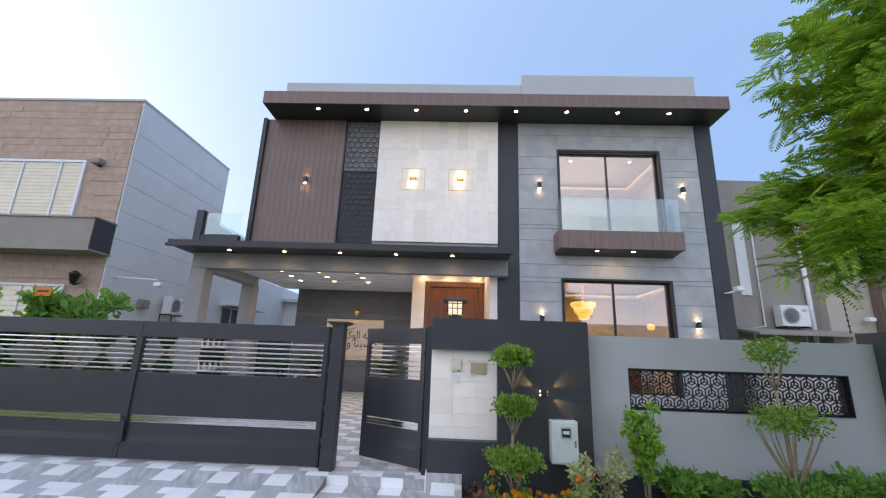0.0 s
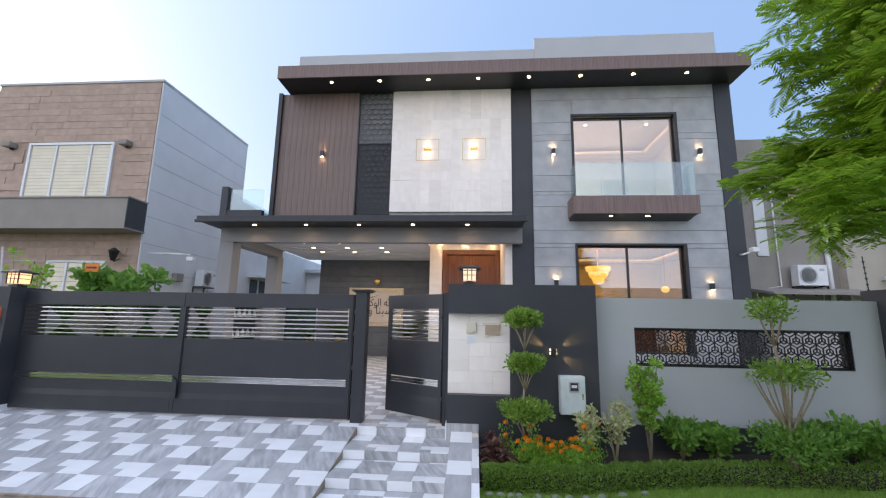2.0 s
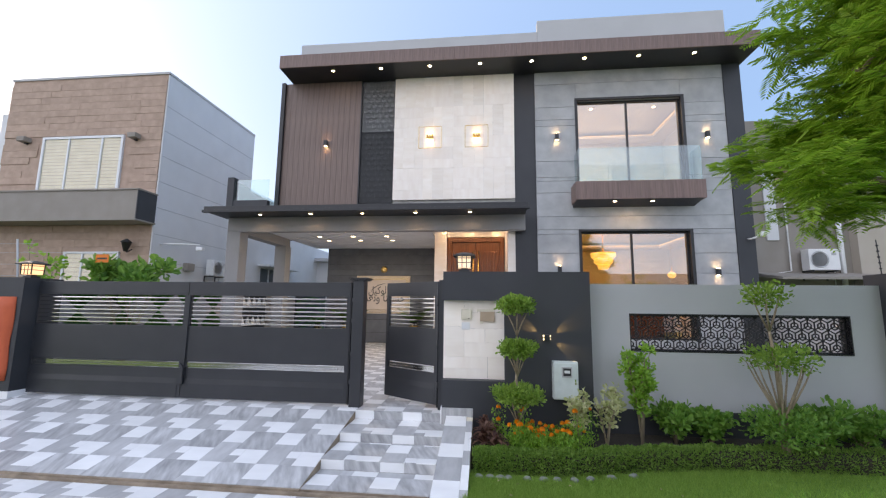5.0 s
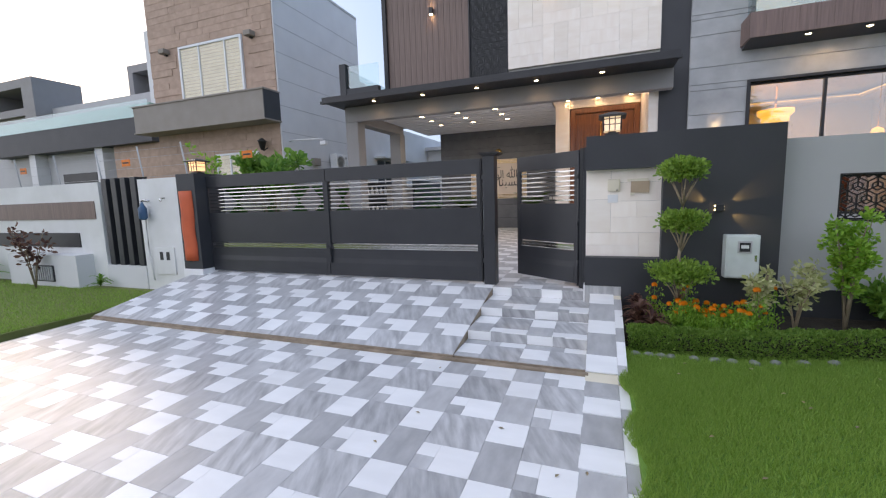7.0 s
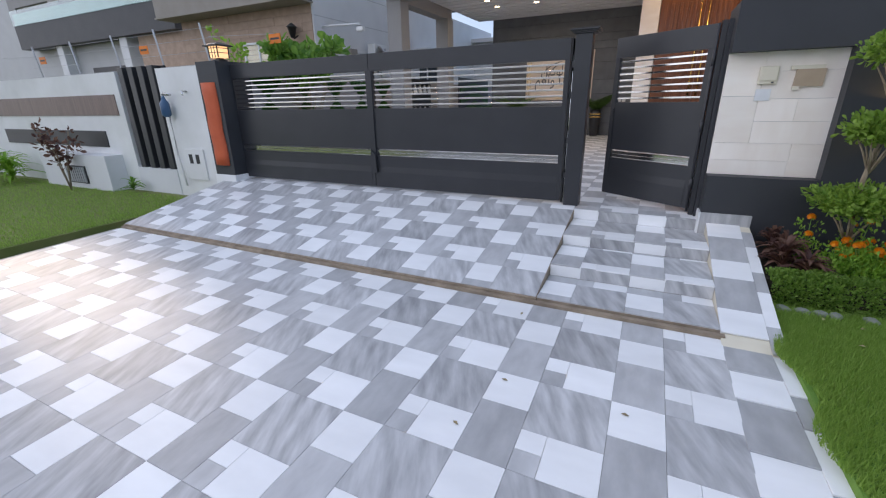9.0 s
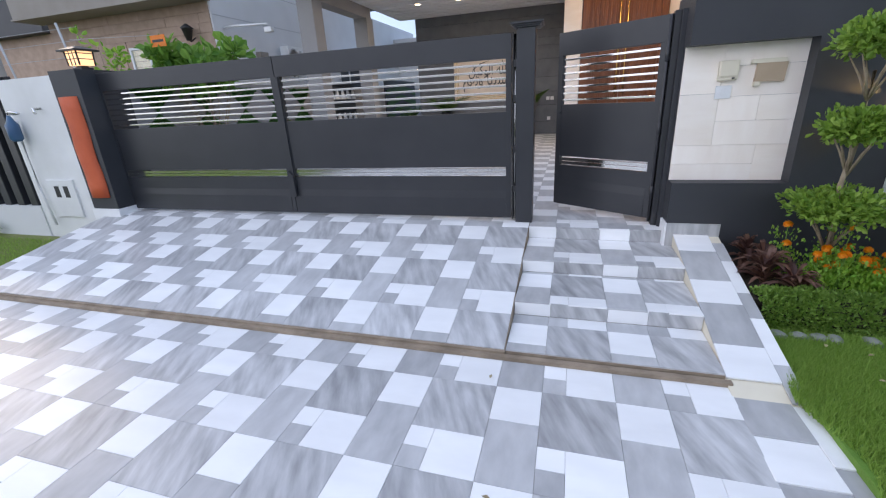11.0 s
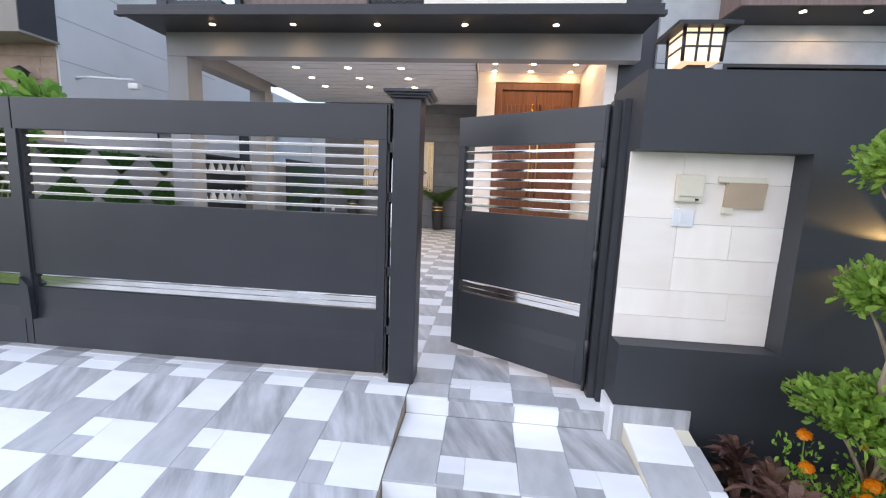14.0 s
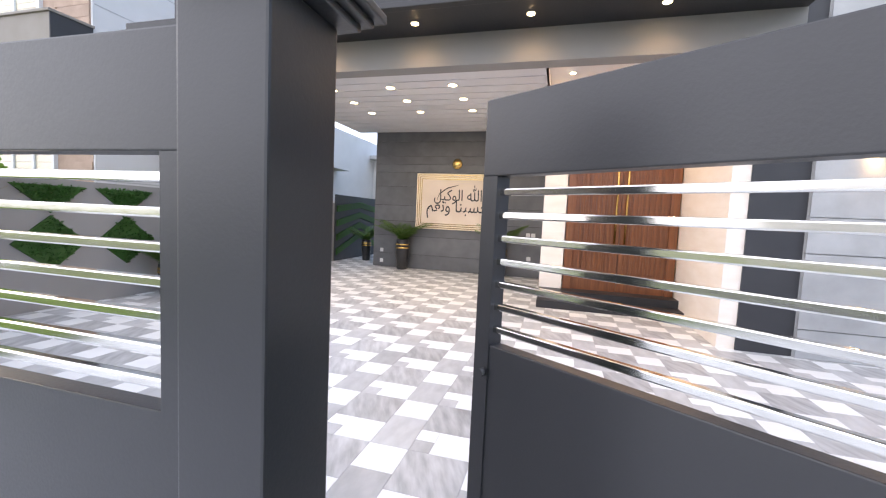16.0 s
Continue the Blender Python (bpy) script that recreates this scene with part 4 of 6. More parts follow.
# ---- on the block ----
for i, (x0, x1, z0, z1, m_) in enumerate([(0, 0.33, 1.33, 1.745, CREAM), (0.33, 0.965, 1.56, 1.745, CREAM_H), (0.33, 0.965, 1.30, 1.56, CREAM_H), (0, 0.33, 0.86, 1.33, CREAM), (0.33, 0.66, 1.08, 1.30, CREAM_H), (0.66, 0.965, 1.08, 1.30, CREAM), (0.33, 0.965, 0.86, 1.08, CREAM_H), (0, 0.7, 0.68, 0.86, CREAM_H), (0, 0.7, 0.522, 0.68, CREAM_H), (0.7, 0.965, 0.522, 0.86, CREAM)]):
    slab_piece(block, "stone_strip", x0, x1, z0, z1, 6.418, m_, 0.016 + 0.002 * (i % 3), 0.001)
part("skirting", B((0.0, 0.48, 6.232, 6.25, -0.3, 0.11)), VEIN_TILE, block, "grey veined marble skirting")
part("skirting", B((-0.02, 0.0, 6.232, 6.45, -0.3, 0.11)), WHITE_TILE, block, "white marble skirting")
ic = thing("intercom", "cream plastic intercom box on the stone panel", "intercom", at=(0.366, 6.4, 1.525))
part("body", B((-0.08, 0.08, -0.045, 0, -0.085, 0.085), bevel=0.012), PLASTIC, ic)
part("lid", B((-0.07, 0.07, -0.055, -0.045, -0.05, 0.075), bevel=0.004), PLASTIC, ic)
part("button", B((0.03, 0.05, -0.052, -0.045, -0.075, -0.062)), BLACK, ic)
sw = thing("door_bell", "square white bell switch on the stone panel", "switch", at=(0.355, 6.4, 1.34))
part("plate", B((-0.065, 0.065, -0.012, 0, -0.057, 0.057), bevel=0.004), WHITE_PLASTIC, sw)
part("rocker", B((-0.02, 0.02, -0.017, -0.012, -0.03, 0.03), bevel=0.002), WHITE_PLASTIC, sw)
cd = thing("card_cover", "piece of brown card taped over a fitting", "card", at=(0.7, 6.4, 1.5))
part("card", B((-0.115, 0.115, -0.03, 0, -0.085, 0.075)), CARD, cd).rotation_euler = (0.05, 0.03, 0.02)
part("tape", B((-0.16, 0.1, -0.036, -0.002, 0.07, 0.105)), PLASTIC, cd, "yellowed tape")
part("tape", B((-0.12, -0.07, -0.036, -0.002, -0.12, -0.085)), PLASTIC, cd, "yellowed tape")

mb = thing("meter_box", "pale grey enamelled electricity meter box with a small window", "meter box", at=(1.845, 6.25, 0.585))
part("body", B((-0.18, 0.18, -0.16, 0, -0.27, 0.27), bevel=0.012), METER, mb)
part("door", B((-0.165, 0.165, -0.172, -0.16, -0.25, 0.25), bevel=0.004), METER, mb)
part("window_frame", B((-0.06, 0.09, -0.185, -0.172, 0.05, 0.2), bevel=0.006), GREY_PAINT, mb)
part("window", B((-0.04, 0.07, -0.189, -0.185, 0.07, 0.18)), BLACK, mb, "dark little window")
part("dial", B((-0.025, 0.055, -0.191, -0.189, 0.11, 0.15)), WHITE_PLASTIC, mb)
part("latch", B((0.12, 0.145, -0.185, -0.172, -0.05, 0.03), bevel=0.003), CHROME, mb)

star = thing("star_light", "black four-way wall lamp throwing warm beams", "wall lamp", at=(1.6, 6.25, 1.193))
part("body", B((-0.045, 0.045, -0.09, 0, -0.045, 0.045), bevel=0.006), BLACK, star)
for dx, dz in ((1, 1), (1, -1), (-1, 1), (-1, -1)):
    part("lens", B((0.047 * dx - 0.004, 0.047 * dx + 0.004, -0.06, -0.03, 0.026 * dz - 0.01, 0.026 * dz + 0.01)), PORCH_LED, star, "glowing lens")
    lamp("star_beam", "SPOT", (1.6 + 0.065 * dx, 6.195, 1.193 + 0.04 * dz), (1.6 + 0.35 * dx, 6.245, 1.193 + 0.2 * dz), 4.5, (1.0, 0.68, 0.26), 0.01, 42, 0.7)


def lantern(at, material, s=1.0, label="black square lantern with barred warm glass, lit"):
    """A square garden lantern with a hipped roof and barred glass."""
    l = thing("lantern", label, "lantern", "gate lanterns", at=at)
    part("foot", B((-0.1 * s, 0.1 * s, -0.1 * s, 0.1 * s, 0, 0.05 * s), (-0.06 * s, 0.06 * s, -0.06 * s, 0.06 * s, 0.05 * s, 0.08 * s)), BLACK, l)
    bm = bmesh.new()
    a, b, z0, z1 = 0.125 * s, 0.132 * s, 0.085 * s, 0.30 * s
    lo = [bm.verts.new((sx * a, sy * a, z0)) for sx, sy in ((-1, -1), (1, -1), (1, 1), (-1, 1))]
    hi = [bm.verts.new((sx * b, sy * b, z1)) for sx, sy in ((-1, -1), (1, -1), (1, 1), (-1, 1))]
    for k in range(4):
        bm.faces.new((lo[k], lo[(k + 1) % 4], hi[(k + 1) % 4], hi[k]))
    bm.faces.new(lo[::-1])
    bm.faces.new(hi)
    part("glass", bm, material, l)
    for sx, sy in ((-1, -1), (1, -1), (1, 1), (-1, 1)):
        part("corner_bar", tube(bmesh.new(), [(sx * a * 1.02, sy * a * 1.02, z0), (sx * b * 1.02, sy * b * 1.02, z1)], 0.013 * s, 6), BLACK, l)
    for t in (0.45, 0.85):
        q, z = (a + (b - a) * t) * 1.02, z0 + (z1 - z0) * t
        part("cross_bar", B((-q, q, -q - 0.005, -q + 0.005, z - 0.005, z + 0.005), (-q, q, q - 0.005, q + 0.005, z - 0.005, z + 0.005), (-q - 0.005, -q + 0.005, -q, q, z - 0.005, z + 0.005), (q - 0.005, q + 0.005, -q, q, z - 0.005, z + 0.005)), BLACK, l)
    for x in (-0.042 * s, 0.042 * s):
        part("cross_bar", B((x - 0.006, x + 0.006, -0.136 * s, -0.122 * s, z0, z1)), BLACK, l)
    bm = bmesh.new()
    e = 0.205 * s
    rim = [bm.verts.new((sx * e, sy * e, z1)) for sx, sy in ((-1, -1), (1, -1), (1, 1), (-1, 1))]
    rim2 = [bm.verts.new((sx * e, sy * e, z1 + 0.025 * s)) for sx, sy in ((-1, -1), (1, -1), (1, 1), (-1, 1))]
    top = [bm.verts.new((sx * 0.05 * s, sy * 0.05 * s, z1 + 0.085 * s)) for sx, sy in ((-1, -1), (1, -1), (1, 1), (-1, 1))]
    for p, q in ((rim, rim2), (rim2, top)):
        for k in range(4):
            bm.faces.new((p[k], p[(k + 1) % 4], q[(k + 1) % 4], q[k]))
    bm.faces.new(rim[::-1])
    bm.faces.new(top)
    part("roof", bm, BLACK, l)
    return l


lantern((0.33, 6.46, 2.2), SOFT_WARM, 0.86)
lantern((-7.86, 6.62, 2.08), LANTERN_DIM, 0.86)
lantern((-18.0, 6.45, 2.15), WHITE_PLASTIC, 0.95, "black square lantern with pale glass, unlit")

# ---- west of the gate ----
cloth = thing("rolled_cloth", "terracotta cloth strip hanging on the gate pillar", "cloth", at=(-7.88, 6.3, 0))
bm = bmesh.new()
prof = [(-0.19, 0), (-0.1, -0.035), (0.0, -0.05), (0.1, -0.04), (0.19, 0)]
rows_ = []
for k in range(9):
    z = 0.27 + 1.46 * k / 8
    rows_.append([bm.verts.new((u + 0.012 * math.sin(k * 1.3), v - 0.012 + 0.006 * math.sin(k * 2.1 + u * 20), z)) for u, v in prof])
for a, b in zip(rows_, rows_[1:]):
    for k in range(4):
        bm.faces.new((a[k], a[k + 1], b[k + 1], b[k])).smooth = True
o = part("strip", bm, ORANGE, cloth)
sol = o.modifiers.new("thick", "SOLIDIFY")
sol.thickness = 0.015

nw = bpy.data.objects["wall_neighbour"]
part("stone_band", B((-17.6, -10.9, 6.30, 6.32, 1.18, 1.6)), ROOF_WOOD, nw, "brown stone band")
part("end_pillar", B((-18.3, -17.75, 6.2, 6.7, -0.45, 2.15)), CHARCOAL, nw)
# The niche's shade is put on as a flat black strip, no recess.
part("dark_niche", B((-16.4, -11.6, 6.30, 6.32, 0.5, 0.85)), BLACK, nw)
part("plinth", B((-14.0, -11.2, 5.95, 6.32, -0.45, 0.35)), LIGHT_GREY, nw)
vent = thing("wall_vent", "black ribbed vent on the plinth of the white wall", "vent", at=(-12.5, 5.945, -0.1))
part("frame", B((-0.42, 0.42, -0.02, 0, -0.2, 0.2), bevel=0.008), BLACK, vent)
for k in range(9):
    part("rib", B((-0.38 + 0.09 * k, -0.34 + 0.09 * k, -0.045, -0.02, -0.17, 0.17)), GREY_PAINT, vent)
part("plinth", B((-10.7, -9.35, 6.30, 6.6, -0.45, 0.1)), LIGHT_GREY, nw)
slats = thing("slat_panel", "dark upright metal slats in the neighbouring wall", "fence")
part("back_panel", B((-10.7, -9.35, 6.5, 6.55, 0.1, 2.1)), BLACK, slats)
for k in range(4):
    x = -10.6 + 0.33 * k
    part("slat", B((x, x + 0.17, 6.33, 6.5, 0.1, 2.1), bevel=0.01), STEEL, slats)
mt = thing("gas_meter_door", "small white meter door with two vents in the white wall", "meter box", at=(-8.7, 6.32, 0.24))
part("door", B((-0.3, 0.3, -0.03, 0, -0.3, 0.3), bevel=0.006), WHITE_WALL, mt)
for x in (-0.14, 0.06):
    part("vent", B((x, x + 0.1, -0.035, -0.03, 0.02, 0.2)), BLACK, mt)
tap = thing("wall_tap", "chrome taps with a blue filter on the white wall", "tap", at=(-9.1, 6.32, 1.55))
BLUE = mat("blue_plastic", (0.03, 0.09, 0.18), 0.35, second=(0.04, 0.12, 0.22), scale=4)
part("pipe", tube(bmesh.new(), [(0, 0, 0), (0, -0.12, 0), (0.1, -0.16, 0.03), (0.25, -0.12, 0)], 0.018), CHROME, tap)
part("pipe", tube(bmesh.new(), [(0.55, 0, 0.05), (0.55, -0.1, 0.05), (0.6, -0.12, -0.02)], 0.018), CHROME, tap)
part("pipe", tube(bmesh.new(), [(0.02, -0.05, -0.1), (-0.04, -0.05, -0.3), (-0.04, -0.05, -1.2), (0.05, -0.06, -1.75)], 0.02), WHITE_PLASTIC, tap, "white plastic pipe")
part("filter", turned(bmesh.new(), [(0.05, -0.4), (0.085, -0.36), (0.085, -0.16), (0.05, -0.1), (0.02, -0.02)], (0.02, -0.13, 0), 14), BLUE, tap, "blue filter bowl")

# neighbour's front: clad courses, window, lamps
for a, b in zip([2.3 + 0.26 * k for k in range(30)], [2.3 + 0.26 * (k + 1) for k in range(30)]):
    x, sh = -17.45, rng.uniform(0, 1.0)
    while x < -11.0:
        x1 = min(-11.0, x + 1.25 + (sh if x == -17.45 else 0) - 0.4 * (x == -17.45))
        if -11.0 - x1 < 0.2:
            x1 = -11.0
        if not (b > 5.4 and a < 7.75 and x1 > -15.8 and x < -12.4) and not (a < 3.5 and x1 > -14.3 and x < -12.0) and b < 10.06:
            slab_piece(nb, "stone_strip", x, x1, a, b, 12.8, BEIGE_TILE, 0.02 + rng.uniform(0, 0.012), 0.004)
        x = x1
WF = mat("white_window_frame", (0.70, 0.72, 0.74), 0.4, second=(0.66, 0.68, 0.7), scale=3)
window("window_3", "white sliding window with pale blinds in the clad wall", -15.75, -12.45, 5.56, 7.72, 12.72, WF, (-14.65, -13.3), 0.09, 0.09, CLEAR)
window("window_4", "white grilled ground floor window", -14.25, -12.1, 1.3, 3.42, 12.72, WF, (-13.5, -12.8), 0.09, 0.07, CLEAR)
for x0, x1, z0, z1, n0 in ((-15.66, -12.54, 5.62, 7.64, 16), (-14.18, -12.17, 1.4, 3.35, 12)):
    bl = thing("window_blind", "pale slatted blind behind the window glass", "blind")
    for k in range(n0):
        z = z0 + (z1 - z0) * k / n0
        part("slat", B((x0, x1, 12.77, 12.778, z + 0.01, z + (z1 - z0) / n0 - 0.005)), CURTAIN, bl)
for x in (-16.43, -11.95):
    s = thing("spot_lamp", "dark box spotlight on the clad wall", "wall lamp", "neighbour spotlights", at=(x, 12.78, 7.62))
    part("body", B((-0.16, 0.16, -0.28, 0, -0.09, 0.09), bevel=0.02), BROWN_PLASTER, s)
    part("bracket", B((-0.04, 0.04, -0.1, 0.0, -0.14, -0.09)), BLACK, s)
part("ledge_side", B((-10.95, -10.92, 12.0, 12.8, 4.43, 5.42)), CHARCOAL, nb)
part("ledge_cap", B((-17.74, -10.9, 11.96, 12.82, 5.42, 5.47), (-17.74, -10.9, 11.96, 12.82, 4.38, 4.43)), BROWN_PLASTER, nb)
for k in range(9):
    part("groove", B((-10.955, -10.944, 12.85, 18.5, 1.2 + 0.95 * k, 1.225 + 0.95 * k)), GREY_PAINT, nb)
wlan = thing("carriage_lamp", "dark carriage lamp on the clad wall, unlit", "wall lamp", at=(-11.65, 12.78, 3.6))
part("cage", turned(bmesh.new(), [(0.07, -0.2), (0.15, 0.1), (0.19, 0.12), (0.03, 0.24)], (0, -0.25, 0), 6), BLACK, wlan)
part("arm", tube(bmesh.new(), [(0, 0, -0.1), (0, -0.2, -0.22), (0, -0.25, -0.18)], 0.02, 6), BLACK, wlan)
part("side_ledge", B((-10.95, -10.3, 19.6, 23.2, 3.58, 3.68)), LIGHT_GREY, nb)
for y0, y1 in ((19.9, 20.6), (20.8, 22.0)):
    part("side_window", B((-10.955, -10.93, y0, y1, 2.1, 3.5)), BLACK, nb, "dark side window")
cctv = thing("pipe_camera", "small white camera on a long bracket on the grey wall", "camera", at=(-10.95, 13.2, 3.7))
part("bracket", tube(bmesh.new(), [(0, 0, 0.05), (0.4, -0.1, 0.05), (1.6, -0.1, 0.0)], 0.03, 6), WHITE_PLASTIC, cctv)
part("body", B((1.5, 1.75, -0.18, -0.02, -0.22, -0.08), bevel=0.03), WHITE_PLASTIC, cctv)
fl = thing("flood_lamp", "small dark floodlight on the grey side wall", "wall lamp", at=(-10.95, 14.6, 3.05))
part("body", B((0, 0.2, -0.2, 0.2, -0.15, 0.15), bevel=0.02), BROWN_PLASTER, fl)

# far houses to the west
fh = thing("far_house", "grey concrete house with a pale green glass terrace", "house", kind="structure")
part("ground_wall", B((-36, -19.5, 15, 15.3, -0.3, 4.6)), GREY_PAINT, fh)
part("terrace_band", B((-33.8, -19.9, 14.2, 15.0, 4.55, 5.75)), CHARCOAL, fh)
part("terrace_glass", B((-33.8, -19.9, 14.15, 14.18, 5.75, 6.5)), GREEN_GLASS, fh).visible_shadow = False
# Solid panel put behind the glass so that it looks opaque pale green.
part("terrace_kerb", B((-33.8, -19.9, 14.25, 14.5, 5.75, 6.35)), mat("pale_green_panel", (0.38, 0.55, 0.50), 0.5, second=(0.33, 0.5, 0.45), scale=1), fh)
part("upper_wall", B((-36.6, -24, 19, 25, 4.6, 8.6), (-24, -19.9, 22, 26, 4.6, 8.3)), GREY_PAINT, fh)
part("balcony_frame", B((-43.3, -36.6, 18.0, 21.0, 10.0, 10.6), (-43.3, -42.4, 18.0, 21.0, 6.4, 10.0), (-37.9, -36.6, 18.0, 21.0, 6.4, 10.0), (-42.4, -37.9, 18.0, 18.3, 8.1, 8.6), (-42.4, -37.9, 18.3, 21.0, 6.4, 8.1), (-42.4, -37.9, 20.6, 21.0, 8.1, 10.0)), BEAM, fh)
part("window", B((-41.6, -39.4, 20.55, 20.6, 8.3, 9.7)), BLACK, fh)
part("porch_wall", B((-30.5, -29.9, 14.4, 15.0, -0.3, 4.55), (-24.6, -24.0, 14.4, 15.0, -0.3, 4.55)), LIGHT_GREY, fh)
part("window", B((-28.6, -25.6, 14.95, 15.0, 1.0, 3.4)), BLACK, fh)
part("clad_wall", B((-23.4, -19.5, 14.6, 15.0, -0.3, 4.55)), BEIGE_TILE, fh)
fh2 = thing("far_house", "grey concrete house with a deep balcony beyond the neighbour", "house", kind="structure")
part("block", B((-37.6, -32.0, 27.0, 32, -0.3, 13.3)), BEAM, fh2)
part("balcony_frame", B((-37.6, -32.0, 25.2, 27.0, 12.7, 13.3), (-37.6, -37.0, 25.2, 27.0, 9.6, 12.7), (-32.6, -32.0, 25.2, 27.0, 9.6, 12.7), (-37.6, -32.0, 25.2, 27.0, -0.3, 9.6)), BEAM, fh2)
part("parapet", B((-37.0, -32.6, 25.2, 25.4, 9.6, 10.6)), GREY_PAINT, fh2)
part("window", B((-36.4, -34.4, 26.95, 27.0, 9.8, 12.2)), BLACK, fh2)
fh3 = thing("far_house", "long grey house along the street", "house", kind="structure")
part("block", B((-64, -44, 19, 30, -0.3, 10.4), (-44, -34, 20, 30, -0.3, 6.4)), GREY_PAINT, fh3)
for z in (5.6, 7.1, 8.6):
    part("window", B((-62.6, -61.4, 18.93, 18.99, z, z + 0.8)), BLACK, fh3)
part("boundary_wall", B((-60, -25.6, 6.4, 6.7, -0.45, 1.9)), BROWN_PLASTER, fh3)
ngate = thing("neighbour_gate", "dark steel gate with brown and white bands and short spikes, closed", "gate", at=(-25.5, 6.5, -0.38))
part("panel", B((0, 6.6, -0.03, 0.03, 0, 2.3), bevel=0.006), STEEL, ngate)
for z0, z1, m_ in ((1.42, 1.62, ROOF_WOOD), (1.13, 1.36, WHITE_WALL), (0.86, 1.1, ROOF_WOOD)):
    part("band", B((0.1, 6.5, -0.045, -0.03, z0, z1)), m_, ngate)
for k in range(22):
    part("spike", tube(bmesh.new(), [(0.15 + 0.3 * k, 0, 2.3), (0.15 + 0.3 * k, 0, 2.55)], [0.02, 0.006], 6), STEEL, ngate)

# east neighbour
en = thing("east_house", "taupe plastered house with a narrow window beside the plot", "house", kind="structure")
part("wall", B((9.3, 13.4, 14.0, 14.3, -0.3, 8.0), (9.3, 9.6, 14.3, 26, -0.3, 8.0)), BROWN_PLASTER, en)
part("pale_wall", B((12.2, 18, 13.7, 14.0, -0.3, 5.6)), mat("beige_plaster", (0.46, 0.41, 0.35), 0.75, second=(0.42, 0.37, 0.31), scale=1.5), en)
part("wood_wall", B((13.6, 18, 13.3, 13.68, -0.3, 4.9)), ROOF_WOOD, en)
part("window", B((9.75, 10.1, 13.95, 14.0, 3.9, 6.6)), LIGHT_GREY, en, "narrow frosted window")
part("shed_roof", prism(bmesh.new(), [(12.6, 2.55), (14.0, 2.75), (14.0, 2.85), (12.6, 2.62)], "x", 9.2, 12.8), BROWN_PLASTER, en)
part("pipe", tube(bmesh.new(), [(11.85, 13.9, -0.3), (11.85, 13.9, 7.9)], 0.07, 10), WHITE_PLASTIC, en)
part("conduit", tube(bmesh.new(), [(10.35, 13.93, 7.0), (10.35, 13.93, 2.9), (9.2, 13.93, 2.7)], 0.025, 8), WHITE_PLASTIC, en)
part("infill_wall", B((8.9, 9.1, 6.8, 26, -0.3, 2.2)), GREY_PAINT, en)


def air_conditioner(m, label):
    """An outdoor unit on two brackets: a casing, a ringed fan behind a guard, side vents and a pipe."""
    ac = thing("air_conditioner", label, "air conditioner")
    part("casing", B((-0.44, 0.44, -0.45, -0.12, 0, 0.66), bevel=0.02), WHITE_PLASTIC, ac)
    fan = part("fan_grille", turned(bmesh.new(), [(0.25, 0), (0.265, 0.012), (0.25, 0.016), (0.24, 0.006), (0.05, 0.01)], (0, 0, 0), 24), GREY_PAINT, ac)
    fan.matrix_basis = pose(-0.14, -0.45, 0.33, 90)
    for k in range(4):
        part("guard_ring", turned(bmesh.new(), [(0.05 + 0.055 * k, 0.014), (0.058 + 0.055 * k, 0.02), (0.066 + 0.055 * k, 0.014)], (0, 0, 0), 24), WHITE_PLASTIC, fan)
    part("badge", B((0.2, 0.34, -0.456, -0.45, 0.46, 0.54)), GREY_PAINT, ac)
    for k in range(6):
        part("side_slot", B((0.44, 0.443, -0.4, -0.17, 0.12 + 0.07 * k, 0.14 + 0.07 * k)), GREY_PAINT, ac)
    for x in (-0.36, 0.32):
        part("bracket", B((x, x + 0.04, -0.45, 0, -0.04, 0), (x, x + 0.04, -0.03, 0, -0.3, -0.04)), STEEL, ac)
    part("pipe", tube(bmesh.new(), [(0.44, -0.25, 0.15), (0.54, -0.22, 0.12), (0.56, -0.05, 0.1), (0.56, -0.02, -0.5)], 0.016, 6), WHITE_PLASTIC, ac)
    ac.matrix_basis = m
    return ac


air_conditioner(pose(11.07, 14.0, 2.9), "white outdoor air conditioner unit on the taupe wall")
air_conditioner(pose(-10.95, 16.0, 2.8, 0, 0, 90), "white outdoor air conditioner unit on the grey side wall")
ins = thing("fence_insulator", "black post of stacked insulators above the shed roof", "fence")
part("rod", tube(bmesh.new(), [(12.15, 13.0, 2.5), (12.1, 13.0, 3.75)], 0.014, 6), BLACK, ins)
for k in range(6):
    part("insulator", turned(bmesh.new(), [(0.015, 0), (0.035, 0.015), (0.035, 0.04), (0.015, 0.055)], (12.14 - 0.006 * k, 13.0, 2.7 + 0.17 * k), 10), BLACK, ins)
wc = thing("security_camera", "small white camera on the beige wall", "camera", at=(13.2, 13.7, 3.1))
part("body", B((-0.06, 0.16, -0.32, -0.14, 0, 0.13), bevel=0.03), WHITE_PLASTIC, wc)
part("bracket", tube(bmesh.new(), [(0, 0, 0), (0, -0.12, 0.02), (0.04, -0.18, 0.06)], 0.022, 6), WHITE_PLASTIC, wc)
cc = thing("security_camera", "white security camera on the black corner strip", "camera", at=(8.26, FY - 0.05, 3.7))
part("arm", tube(bmesh.new(), [(0, 0, 0), (0, -0.15, -0.02), (0.2, -0.3, 0.05)], 0.025, 6), WHITE_PLASTIC, cc)
part("body", B((0.12, 0.32, -0.42, -0.22, 0.02, 0.16), bevel=0.03), WHITE_PLASTIC, cc)

# chandelier in the lower room
ch_ = thing("chandelier", "tiered crystal chandelier glowing amber", "chandelier", at=(4.75, 14.6, 3.2))
AMBER = glow("amber_crystal", (1.0, 0.56, 0.12), 0.9)
